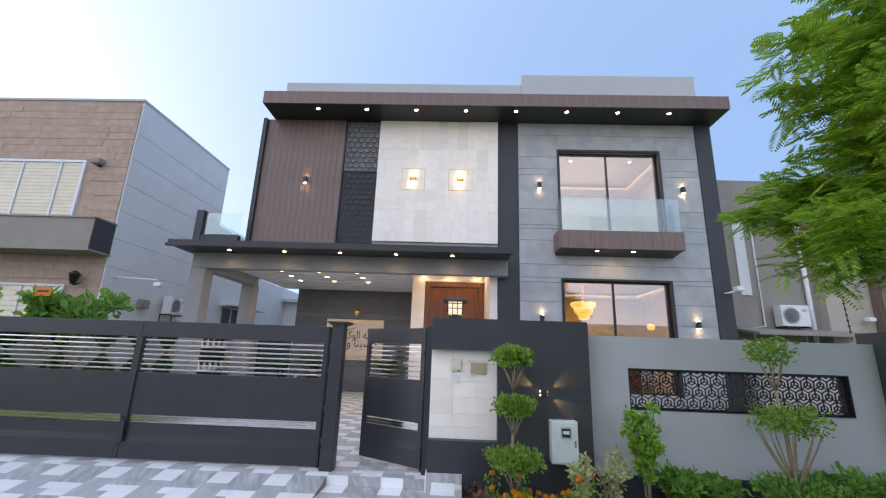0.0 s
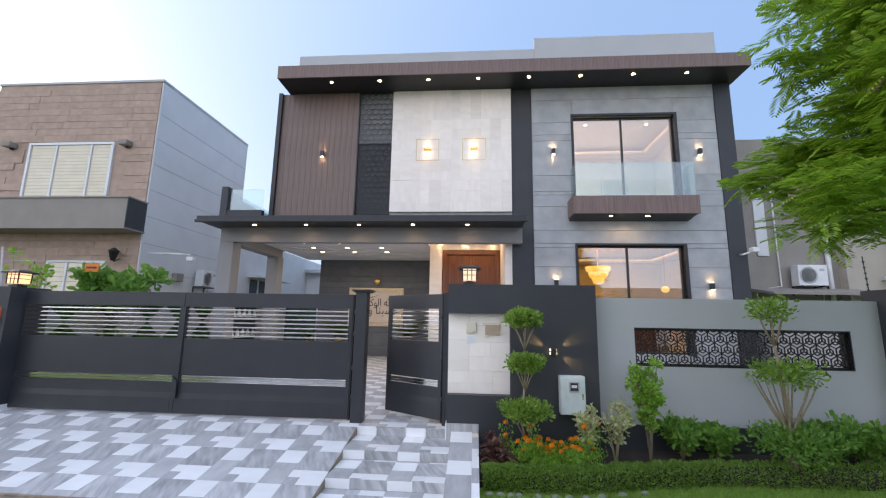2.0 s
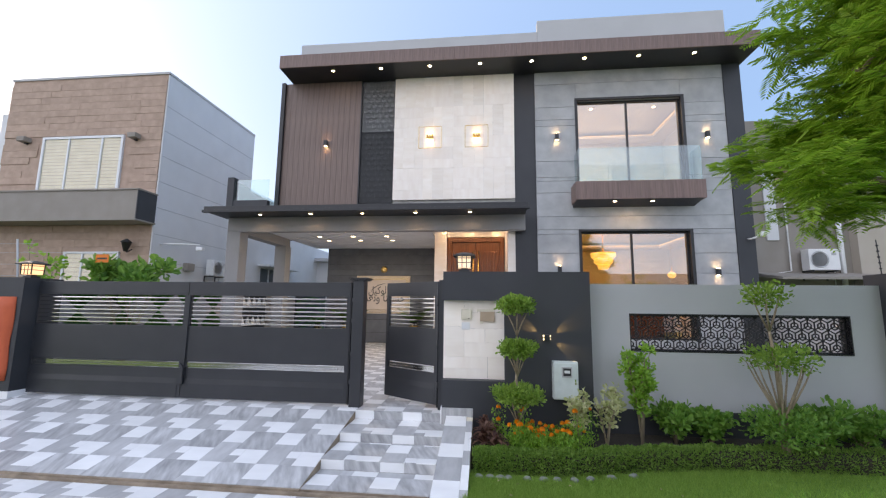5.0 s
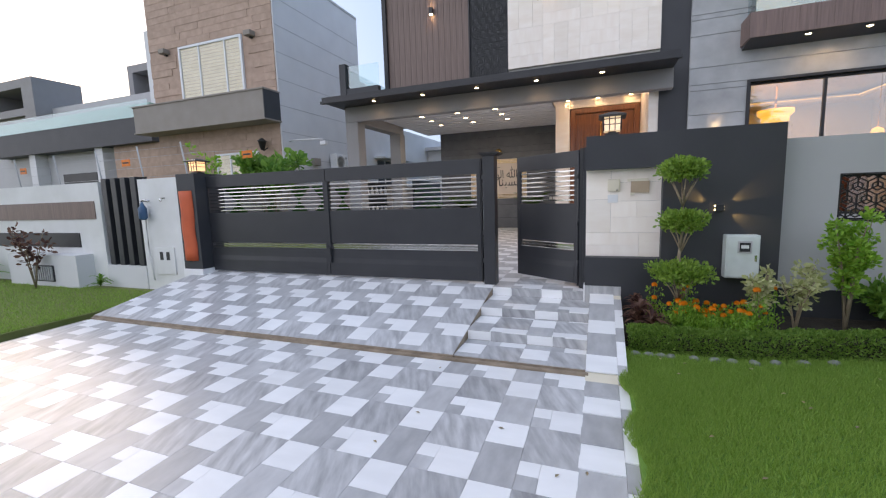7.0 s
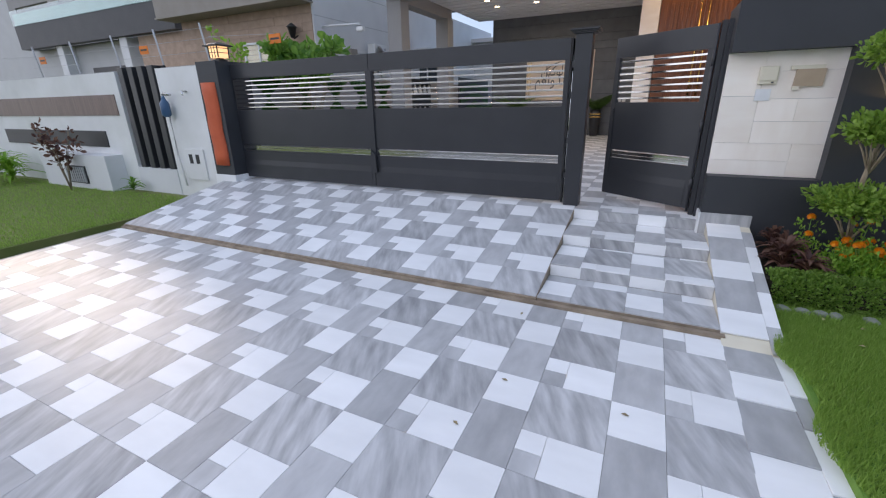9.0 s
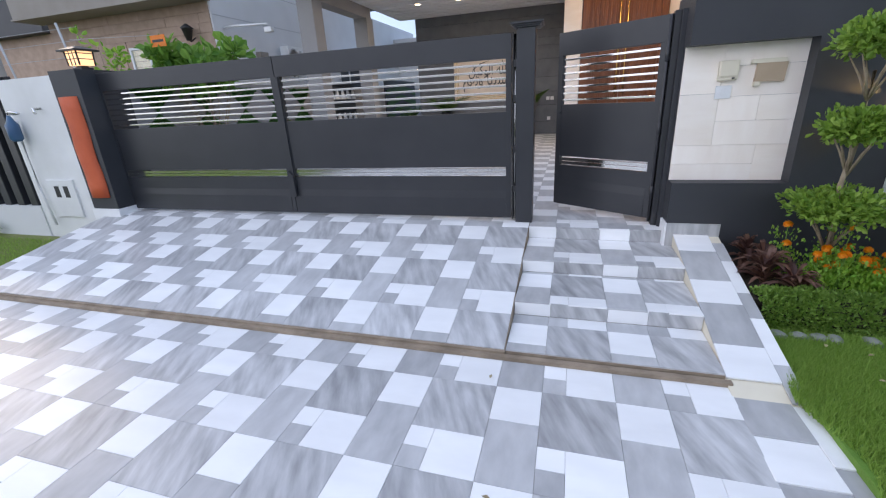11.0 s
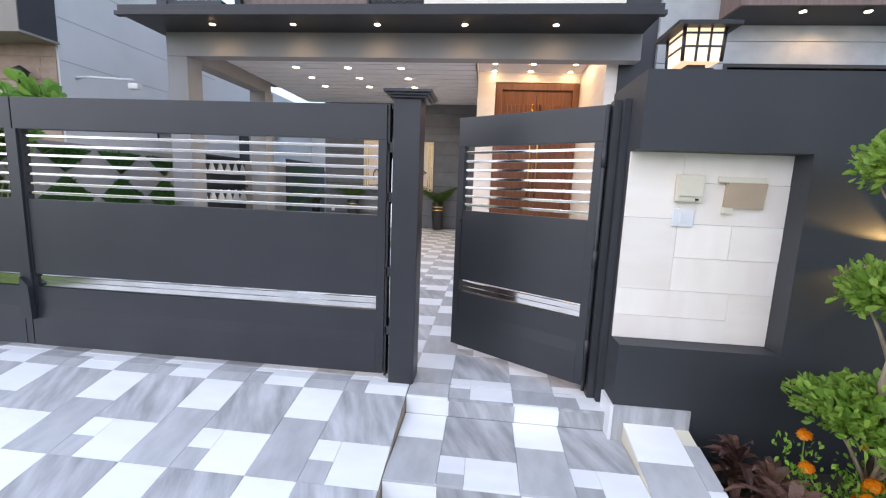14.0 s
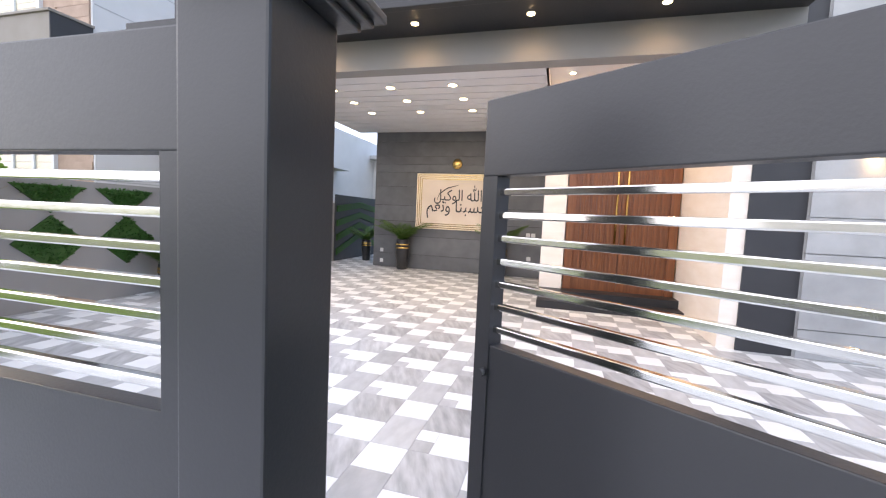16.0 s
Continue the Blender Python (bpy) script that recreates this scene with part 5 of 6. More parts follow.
for k, (r, h) in enumerate(((0.42, 0.25), (0.32, 0.05), (0.2, -0.12))):
    part("tier", turned(bmesh.new(), [(r, h + 0.12), (r * 0.98, h), (r * 0.75, h - 0.08)], (0, 0, 0), 20), AMBER, ch_, "amber crystal tier")
part("stem", tube(bmesh.new(), [(0, 0, 0.3), (0, 0, 1.05)], 0.02, 6), GOLD, ch_)
# Glow added for a bright spot in the window; its pendant form is invented.
amber_spot = thing("pendant_lamp", "small amber glow in the lower room, its pendant shape invented", "pendant", at=(7.0, 14.6, 2.8))
part("shade", turned(bmesh.new(), [(0.06, -0.1), (0.13, -0.03), (0.12, 0.06), (0.04, 0.12)], (0, 0, 0), 14), AMBER, amber_spot, "glowing amber body")
part("cord", tube(bmesh.new(), [(0, 0, 0.12), (0, 0, 1.45)], 0.01, 6), GOLD, amber_spot)


# ---- planting ----
BOX_LEAF = leafy("ficus_leaves", (0.12, 0.25, 0.03), (0.30, 0.45, 0.075))
PALE_LEAF = leafy("variegated_leaves", (0.40, 0.45, 0.17), (0.70, 0.68, 0.42))
HEDGE_LEAF = leafy("hedge_leaves", (0.11, 0.23, 0.035), (0.25, 0.40, 0.075))
DEEP_LEAF = leafy("shrub_leaves", (0.09, 0.24, 0.035), (0.23, 0.42, 0.075))
RED_LEAF = leafy("cordyline_leaves", (0.07, 0.03, 0.028), (0.25, 0.13, 0.09))
BRIGHT_LEAF = leafy("citrus_leaves", (0.15, 0.36, 0.035), (0.34, 0.55, 0.08))
PETAL = leafy("marigold_petals", (0.85, 0.24, 0.008), (0.95, 0.40, 0.015))
FERN = leafy("feathery_leaves", (0.14, 0.30, 0.022), (0.36, 0.54, 0.065))
TRUNK = mat("pale_trunk", (0.36, 0.29, 0.20), 0.85, second=(0.24, 0.18, 0.12), scale=14, bump=0.5, bump_scale=50, stretch=(3, 3, 0.7))


def in_ball(c, rx, rz, shell=0.55):
    def where(r):
        d = Vector((r.gauss(0, 1), r.gauss(0, 1), r.gauss(0, 1))).normalized()
        k = r.uniform(shell, 1.0) * (1 + 0.10 * math.sin(5 * d.x + 3 * d.z + c[2] * 7) + 0.08 * math.sin(7 * d.y + c[0] * 5))
        return (c[0] + d.x * rx * k, c[1] + d.y * rx * k, c[2] + d.z * rz * k), d
    return where


def topiary():
    t = thing("topiary_tree", "three-tiered clipped topiary with a pale stem beside the wall", "topiary", at=(1.12, 5.75, -0.2))
    bm = bmesh.new()
    tube(bm, [(0, 0, 0), (0.01, 0, 0.35), (-0.02, 0, 0.8), (0.01, 0, 1.2), (0, 0, 1.65)], [0.03, 0.024, 0.02, 0.016, 0.012])
    for z, r in ((0.36, 0.2), (1.0, 0.15), (1.56, 0.16)):
        for k in range(6):
            a = k * 1.05 + z * 3
            tube(bm, [(0, 0, z - 0.12), (0.5 * r * math.cos(a), 0.5 * r * math.sin(a), z + 0.06), (r * math.cos(a), r * math.sin(a), z + 0.2)], [0.011, 0.008, 0.004], 6)
    part("stem", bm, TRUNK, t)
    for k, (z, rx, rz, n) in enumerate(((0.63, 0.37, 0.14, 2300), (1.26, 0.27, 0.135, 1700), (1.88, 0.27, 0.13, 1700))):
        foliage("crown", leaf_quads(n, in_ball((0, 0, z), rx, rz, 0.25), 0.052, 11 + k), BOX_LEAF, t)
    return t


topiary()


def tall_shrub():
    t = thing("cloud_tree", "pale-stemmed small tree clipped in tiers before the grey wall", "tree", at=(4.6, 5.85, -0.25))
    r = random.Random(8)
    bm = bmesh.new()
    for k in range(9):
        a = k * 0.7
        tube(bm, [(0.03 * math.cos(a), 0.03 * math.sin(a), 0), (0.04 * math.cos(a), 0.04 * math.sin(a), 0.5), (0.26 * math.cos(a), 0.26 * math.sin(a), 0.95), (0.36 * math.cos(a), 0.36 * math.sin(a), 1.2)], [0.02, 0.018, 0.012, 0.005], 6)
    tube(bm, [(0, 0, 0.4), (-0.03, 0, 1.2), (-0.08, 0, 1.7)], [0.03, 0.025, 0.016], 7)
    for k in range(6):
        a = k * 1.05
        tube(bm, [(-0.07, 0, 1.6), (-0.08 + 0.1 * math.cos(a), 0.1 * math.sin(a), 1.85), (-0.08 + 0.18 * math.cos(a), 0.18 * math.sin(a), 2.1)], [0.014, 0.01, 0.004], 6)
    part("stem", bm, TRUNK, t)
    foliage("crown", leaf_quads(900, in_ball((0.02, 0, 1.25), 0.46, 0.19, 0.25), 0.06, 31), BOX_LEAF, t)
    foliage("crown", leaf_quads(480, in_ball((-0.08, 0, 2.1), 0.30, 0.2, 0.25), 0.06, 32), BOX_LEAF, t)
    foliage("crown", leaf_quads(1500, in_ball((0, 0, 0.38), 0.5, 0.24, 0.3), 0.06, 33), DEEP_LEAF, t)
    return t


tall_shrub()


def shrub(name, label, at, h, rad, count, size, material, seed, stems=5, pale=True, top=0.0):
    s = thing(name, label, "shrub", at=at)
    r = random.Random(seed)
    bm = bmesh.new()
    ends = []
    for k in range(stems):
        a, l = r.uniform(0, 6.28), r.uniform(0.65, 1.0)
        e = Vector((math.cos(a) * rad * l * 0.8, math.sin(a) * rad * l * 0.8, h * l))
        mid = Vector((e.x * 0.35, e.y * 0.35, h * l * 0.5))
        tube(bm, [(0, 0, 0), mid, e], [0.016, 0.011, 0.005], 6)
        ends += [e, mid.lerp(e, 0.5), mid]
        for q in range(3):
            b = mid.lerp(e, r.uniform(0.1, 0.8))
            c = b + Vector((r.uniform(-1, 1), r.uniform(-1, 1), r.uniform(0.3, 1))).normalized() * rad * 0.5
            tube(bm, [b, c], [0.006, 0.003], 5)
            ends.append(c)
    ends = [e for e in ends if e.z > top * h]
    part("stem", bm, TRUNK if pale else BARK, s)

    def where(r2):
        c = ends[r2.randrange(len(ends))]
        d = Vector((r2.gauss(0, 1), r2.gauss(0, 1), r2.gauss(0, 0.8))).normalized()
        return c + d * rad * 0.33 * r2.random(), d
    foliage("leaves", leaf_quads(count, where, size, seed + 1), material, s)
    return s


shrub("variegated_shrub", "sparse variegated cream and green shrub with bare stems", (1.95, 5.75, -0.25), 0.78, 0.2, 520, 0.07, PALE_LEAF, 41, 6)
shrub("variegated_shrub", "sparse variegated cream and green shrub with bare stems", (2.33, 5.85, -0.25), 0.8, 0.24, 360, 0.075, PALE_LEAF, 43, 5)
shrub("citrus_shrub", "upright bright green shrub before the grey wall", (2.83, 5.95, -0.25), 1.38, 0.23, 2000, 0.062, BRIGHT_LEAF, 45, 9, False)
for k, (x, y, h, rd) in enumerate(((3.35, 6.15, 0.62, 0.3), (3.85, 6.2, 0.55, 0.3), (5.2, 6.1, 0.7, 0.4), (5.75, 6.15, 0.62, 0.38), (6.35, 6.1, 0.6, 0.36), (7.0, 6.0, 0.6, 0.36))):
    shrub("broadleaf_shrub", "leafy green broadleaf shrub along the wall foot", (x, y, -0.25), h * 0.72, rd * 0.9, 950, 0.095, DEEP_LEAF, 60 + k, 8, False)


def straps(name, label, group, at, seed, count, length, width, material):
    """A clump of arching strap leaves, folded along the midrib."""
    c = thing(name, label, "plant", group, at=at)
    r = random.Random(seed)
    bm = bmesh.new()
    for k in range(count):
        a, l, e = r.uniform(0, 6.28), length * r.uniform(0.6, 1.1), r.uniform(0.5, 1.45)
        sd = Vector((-math.sin(a), math.cos(a), 0))
        z0 = length * r.uniform(0.08, 0.6)
        pts = [Vector((math.cos(a) * l * t * math.cos(e), math.sin(a) * l * t * math.cos(e), z0 + l * (math.sin(e) * t - 0.6 * t * t))) for t in (0, 0.25, 0.5, 0.75, 1.0)]
        v = []
        for p, w_ in zip(pts, (0.45, 0.9, 1.0, 0.7, 0.06)):
            w_ *= width * (0.8 + 0.4 * ((k * 7) % 5) / 4)
            v.append((bm.verts.new(p - sd * w_ + Vector((0, 0, w_ * 0.35))), bm.verts.new(p), bm.verts.new(p + sd * w_ + Vector((0, 0, w_ * 0.35)))))
        for p, q in zip(v, v[1:]):
            bm.faces.new((p[0], p[1], q[1], q[0]))
            bm.faces.new((p[1], p[2], q[2], q[1]))
    part("leaves", bm, material, c)


for k, (x, y, h) in enumerate(((0.66, 6.02, 0.34), (0.7, 5.8, 0.36), (0.66, 5.58, 0.36), (0.8, 5.42, 0.3))):
    straps("cordyline", "dark red strap-leaved plant at the edge of the tiles", "red strap plants", (x, y, -0.25), 80 + k, 44, h, 0.024, RED_LEAF)
straps("strap_shrub", "low clump of yellow-green strap leaves before the white wall", "", (-15.7, 5.5, -0.42), 85, 110, 1.05, 0.035, BRIGHT_LEAF)
straps("strap_shrub", "low clump of yellow-green strap leaves before the white wall", "", (-14.9, 5.6, -0.42), 86, 80, 0.9, 0.035, BRIGHT_LEAF)
straps("strap_shrub", "small clump of green strap leaves at the wall foot", "", (-10.6, 6.05, -0.42), 87, 40, 0.4, 0.02, DEEP_LEAF)

setting("flower_bed", prism(bmesh.new(), [(0.485, 5.3), (1.8, 5.3), (3.6, 5.85), (7.6, 6.0), (7.6, 6.53), (2.3, 6.53), (2.3, 6.26), (0.485, 6.26)], "z", -0.5, -0.24), SOIL, "dark soil bed along the wall", "flower bed")

# low hedge along the bed
HLINE = [(0.53, 5.3), (1.0, 5.3), (1.7, 5.33), (2.6, 5.6), (3.6, 5.8), (5.2, 5.92), (7.4, 5.95)]


def on_line(u):
    u *= len(HLINE) - 1
    i = min(int(u), len(HLINE) - 2)
    a, b = Vector(HLINE[i]), Vector(HLINE[i + 1])
    return a.lerp(b, u - i)


def hedge_leaf(r):
    c = on_line(r.random())
    a = r.uniform(-0.6, math.pi + 0.3)
    k = r.uniform(0.75, 1.05) * (1 + 0.06 * math.sin(c.x * 9) + 0.05 * math.sin(c.x * 23))
    return (c.x + r.uniform(-0.03, 0.03), c.y - 0.17 * math.cos(a) * k, -0.34 + 0.19 * max(math.sin(a), -0.3) * k), (0, -math.cos(a), math.sin(a))


bm = bmesh.new()
core = [[bm.verts.new((on_line(k / 30).x, on_line(k / 30).y + dy, z)) for dy, z in ((-0.12, -0.44), (-0.12, -0.25), (0.0, -0.2), (0.12, -0.25), (0.12, -0.44))] for k in range(31)]
for a, b in zip(core, core[1:]):
    for k in range(4):
        bm.faces.new((a[k], a[k + 1], b[k + 1], b[k]))
hedge = tagged(part("low_hedge", bm, SOIL), "low clipped dark green hedge edging the flower bed", "hedge")
foliage("leaves", leaf_quads(26000, hedge_leaf, 0.032, 91), HEDGE_LEAF, hedge)
STONE = mat("river_stone", (0.22, 0.23, 0.20), 0.8, second=(0.14, 0.15, 0.12), scale=8, bump=0.3, bump_scale=40)
r = random.Random(5)
for k in range(11):
    c = on_line(0.02 + 0.5 * k / 11 + r.uniform(-0.008, 0.008))
    bm = bmesh.new()
    bmesh.ops.create_icosphere(bm, subdivisions=2, radius=1.0)
    for v in bm.verts:
        v.co *= 1 + 0.12 * noise.noise(v.co * 1.4 + Vector((k, 0, 0)))
        v.co = Vector((v.co.x * 0.07, v.co.y * 0.055, v.co.z * 0.045))
    for f in bm.faces:
        f.smooth = True
    st = tagged(part("edging_stone", bm, STONE), "rounded grey stone edging the hedge", "stone", "hedge edging stones")
    st.matrix_world = pose(c.x, c.y - 0.26, -0.41, 0, 0, r.uniform(0, 180))


# marigolds
def flower_head(bm, at, rad, r):
    """A pompom of small overlapping petals."""
    for k in range(34):
        z = 1 - 1.25 * (k + 0.5) / 34
        a = 2.4 * k + r.uniform(-0.2, 0.2)
        s = math.sqrt(1 - z * z)
        d = Vector((s * math.cos(a), s * math.sin(a), z))
        u = d.cross(Vector((0.3, 0.2, 0.9))).normalized()
        v = d.cross(u)
        p, q = Vector(at) + d * rad * 0.72, rad * 0.36
        bm.faces.new([bm.verts.new(w_) for w_ in (p - u * q - v * q * 0.6, p + u * q - v * q * 0.6, p + u * q * 0.8 + v * q + d * rad * 0.25, p - u * q * 0.8 + v * q + d * rad * 0.25)])


r = random.Random(17)
for k in range(42):
    x, y = r.gauss(1.5, 0.36), r.uniform(5.42, 5.85)
    x = max(0.85, min(2.1, x))
    h = r.uniform(0.2, 0.36) + (0.25 if k % 9 == 0 else 0)
    m_ = thing("marigold", "orange marigold on a leafy green stem", "flower", "marigolds in the bed", at=(x, y, -0.25))
    part("stem", tube(bmesh.new(), [(0, 0, 0), (r.uniform(-0.02, 0.02), 0, h * 0.6), (0, 0, h)], [0.006, 0.005, 0.004], 5), DEEP_LEAF, m_)
    bm = bmesh.new()
    flower_head(bm, (0, 0, h), r.uniform(0.027, 0.04), r)
    part("bloom", bm, PETAL, m_, "orange bloom")
    foliage("leaves", leaf_quads(110, lambda q, h=h: ((q.uniform(-0.1, 0.1), q.uniform(-0.1, 0.1), q.uniform(0.02, h * 0.9)), (0, 0, 1)), 0.036, 200 + k), BRIGHT_LEAF, m_)


# grass
def blades(name, count, where, label, seed, hgt=0.05):
    q = random.Random(seed)
    verts, faces = [], []
    for _ in range(count):
        x, y = where(q)
        a, h = q.uniform(0, 6.28), hgt * q.uniform(0.6, 1.3)
        dx, dy = 0.004 * math.cos(a), 0.004 * math.sin(a)
        lx, ly = q.uniform(-0.6, 0.6) * h, q.uniform(-0.6, 0.6) * h
        n0 = len(verts)
        verts += [(x - dx, y - dy, -0.42), (x + dx, y + dy, -0.42), (x + lx, y + ly, -0.42 + h)]
        faces.append((n0, n0 + 1, n0 + 2))
    ob = foliage(name, (verts, faces), GRASS)
    return tagged(ob, label, "grass", "", "stuff")


def east_lawn(q):
    x = 0.45 + min(q.expovariate(0.38), 12.0)
    y = 5.12 + min(0.62, max(0.0, (x - 1.5) * 0.27)) - min(q.expovariate(0.42), 7.2)
    return x + 0.06 * math.sin(y * 7), y


def west_lawn(q):
    return -8.3 - q.random() ** 1.4 * 9.0, 6.1 - q.random() * 6.0


blades("lawn_grass", 60000, west_lawn, "thin faded lawn grass", 22, 0.045)
blades("lawn_grass", 170000, east_lawn, "short bright green lawn grass", 21)


def wispy(at, seed):
    w = thing("wispy_plant", "feathery pale green plant growing through the lawn edge", "plant", at=at)
    q = random.Random(seed)
    bm = bmesh.new()
    for k in range(60):
        a, l, e = q.uniform(0, 6.28), q.uniform(0.3, 0.55), q.uniform(0.7, 1.4)
        pts = [Vector((math.cos(a) * l * t * math.cos(e), math.sin(a) * l * t * math.cos(e), l * (math.sin(e) * t - 0.25 * t * t))) for t in (0, 0.35, 0.7, 1.0)]
        tube(bm, pts, [0.004, 0.003, 0.003, 0.001], 3)
        for n_ in range(10):
            c = pts[1].lerp(pts[3], n_ / 10)
            d = Vector((q.uniform(-1, 1), q.uniform(-1, 1), q.uniform(0, 1))).normalized() * 0.05
            sd = d.cross(Vector((0, 0, 1))).normalized() * 0.006
            bm.faces.new([bm.verts.new(v) for v in (c - sd, c + sd, c + d)])
    part("stem", bm, BRIGHT_LEAF, w)


wispy((3.7, 4.2, -0.42), 3)
wispy((4.3, 4.3, -0.42), 4)


r = random.Random(77)
DRY = mat("dry_leaf", (0.42, 0.36, 0.22), 0.8, second=(0.30, 0.2, 0.1), scale=9, per_object=0.3)
for k in range(34):
    lawn_ = k < 28
    x, y = (r.uniform(0.75, 3.0), r.uniform(2.0, 5.0)) if lawn_ else (r.uniform(-1.5, 0.35), r.uniform(2.6, 4.2))
    z = -0.375 if lawn_ else DRIVE - 0.023 * (4.36 - y) + 0.003
    bm = bmesh.new()
    c = [bm.verts.new(v) for v in ((0, 0, 0), (0.022, 0.012, 0.006), (0.05, 0, 0.001), (0.022, -0.012, 0.006))]
    bm.faces.new((c[0], c[1], c[2]))
    bm.faces.new((c[0], c[2], c[3]))
    lf = tagged(part("fallen_leaf", bm, DRY), "small dry fallen leaf on the ground", "leaf", "fallen leaves")
    lf.matrix_world = pose(x, y, z, 0, 0, r.uniform(0, 360))


# ---- feathery street tree ----
def feather_tree(at, limbs, seed, fronds, name="street_tree", label="feathery bright green street tree with spreading limbs"):
    t = thing(name, label, "tree", at=at)
    q = random.Random(seed)
    wood_bm = bmesh.new()
    tube(wood_bm, [(0, 0, 0), (0.05, 0.03, 1.2), (-0.05, 0.0, 2.4), (-0.15, 0.05, 3.2)], [0.16, 0.13, 0.11, 0.09], 10)
    tips = []
    for (ex, ey, ez) in limbs:
        s0 = Vector((-0.1, 0.03, q.uniform(2.2, 3.1)))
        e = Vector((ex, ey, ez))
        m1 = s0.lerp(e, 0.5) + Vector((0, 0, 0.35))
        tube(wood_bm, [s0, m1, e], [0.06, 0.04, 0.015], 7)
        for k in range(9):
            b = (m1.lerp(e, q.random()) if q.random() < 0.75 else s0.lerp(m1, q.random()))
            c = b + Vector((q.uniform(-1, 1), q.uniform(-1, 1), q.uniform(-0.35, 0.7))).normalized() * q.uniform(0.4, 0.95)
            tube(wood_bm, [b, b.lerp(c, 0.5) + Vector((0, 0, 0.08)), c], [0.02, 0.013, 0.005], 5)
            tips += [b.lerp(c, 0.5), b.lerp(c, 0.8), c, c]
    part("trunk", wood_bm, BARK, t)
    verts, faces = [], []
    up = Vector((0, 0, 1))
    for _ in range(fronds):
        o = tips[q.randrange(len(tips))] + Vector((q.gauss(0, 0.12), q.gauss(0, 0.12), q.gauss(0, 0.1)))
        d = Vector((q.uniform(-1, 1), q.uniform(-1, 1), q.uniform(-0.35, 0.35))).normalized()
        sd = d.cross(up).normalized()
        nrm = sd.cross(d)
        L = q.uniform(0.2, 0.38)
        for k in range(12):
            u = (k + 1) / 12
            c = o + d * L * u - up * 0.22 * L * u * u
            pl = L * 0.36 * math.sin(math.pi * (0.16 + 0.74 * u)) + 0.015
            for sg in (1, -1):
                p = (sd * sg * 0.82 + d * 0.5 - up * q.uniform(0.1, 0.3)).normalized()
                wd = d * 0.0125
                n0 = len(verts)
                mid = c + p * pl * 0.55 + nrm * 0.006
                verts += [tuple(c), tuple(mid - wd), tuple(c + p * pl), tuple(mid + wd)]
                faces.append((n0, n0 + 1, n0 + 2, n0 + 3))
    foliage("crown", (verts, faces), FERN, t)
    return t


BOUGHS = [(-3.1, -0.2, 4.0), (-3.3, 0.5, 3.3), (-2.9, -0.7, 4.8), (-2.6, 0.3, 5.5), (-2.2, -0.6, 3.6), (-2.0, 0.6, 4.6), (-1.6, -0.4, 5.6), (-2.4, 0.9, 3.9), (-1.2, 0.5, 3.9), (-1.0, -0.9, 4.6), (-2.8, 0.2, 4.4), (-1.5, 0.1, 6.3)]
feather_tree((6.75, 3.3, -0.42), BOUGHS + [(-1.3, 0.2, 5.2), (-0.6, 0.4, 5.0), (-1.9, -0.2, 6.0), (-2.3, 0.2, 5.0)], 6, 10500)

# plants behind the gate pillar and the west wall
shrub("papaya_bush", "bright leafy bush behind the gate", (-7.85, 8.8, -0.03), 2.75, 0.85, 1300, 0.2, DEEP_LEAF, 101, 10, False, 0.72)
shrub("young_tree", "thin young tree with light leaves behind the wall", (-10.1, 8.7, -0.3), 3.6, 0.5, 500, 0.13, BRIGHT_LEAF, 103, 6, False)
sg = thing("wire_sign", "small orange warning plate on the fence wire", "sign", at=(-7.85, 8.0, 2.62))
part("plate", B((-0.16, 0.16, -0.01, 0.0, -0.09, 0.09)), mat("orange_plate", (0.8, 0.2, 0.01), 0.5, second=(0.7, 0.17, 0.01), scale=4), sg)
part("hanger", tube(bmesh.new(), [(0, 0.004, 0.09), (-0.6, 0.0, 0.12), (-1.5, -0.4, 0.1)], 0.004, 4), GREY_PAINT, sg)
part("text_bar", B((-0.12, 0.12, -0.013, -0.01, -0.02, 0.02)), BLACK, sg)
for at in ((-11.6, 7.58, 2.6), (-16.3, 7.58, 2.62)):
    copy_thing(sg, pose(*at))
fence = thing("wire_fence", "electric fence wires on short posts over the west wall", "fence")
for x in (-9.3, -10.9, -12.6, -14.5, -16.5):
    part("post", tube(bmesh.new(), [(x, 7.6, 1.5), (x - 0.25, 7.6, 3.0)], 0.02, 6), GREY_PAINT, fence)
for z in (2.2, 2.45, 2.7, 2.9):
    part("wire", tube(bmesh.new(), [(-9.1, 7.6, z), (-17, 7.6, z)], 0.004, 4), GREY_PAINT, fence)
shrub("red_shrub", "thin dark red shrub before the white wall", (-12.4, 5.7, -0.42), 1.5, 0.4, 160, 0.13, RED_LEAF, 107, 5, False)
feather_tree((-20.5, 2.5, -0.42), [(4.2, 3.3, 4.6), (3.6, 3.0, 4.9), (2.6, 1.6, 3.6), (3.0, 2.0, 5.6), (4.3, 3.0, 7.4), (3.6, 2.6, 7.8), (2.0, 1.0, 6.0)], 12, 3600, "street_tree", "slim feathery street tree across the neighbouring lawn")
# trees across the street, mirrored in the windows
for k, (x, y) in enumerate(((9.5, -13.5), (4.0, -15.0), (-3.0, -14.0), (14.5, -14.0))):
    feather_tree((x, y, GROUND), [(1.6 * math.cos(a), 1.6 * math.sin(a), 4.0 + 1.2 * math.sin(3 * a + k)) for a in (0, 0.9, 1.8, 2.7, 3.6, 4.5, 5.4)], 30 + k, 1500, "street_tree", "leafy tree across the street")
# Pale wall added out of view, behind the trees across the street.
opp = thing("opposite_house", "unseen pale wall added across the street", "house", kind="structure")
part("wall", B((-30, 30, -24, -22, GROUND, 5.5)), LIGHT_GREY, opp)


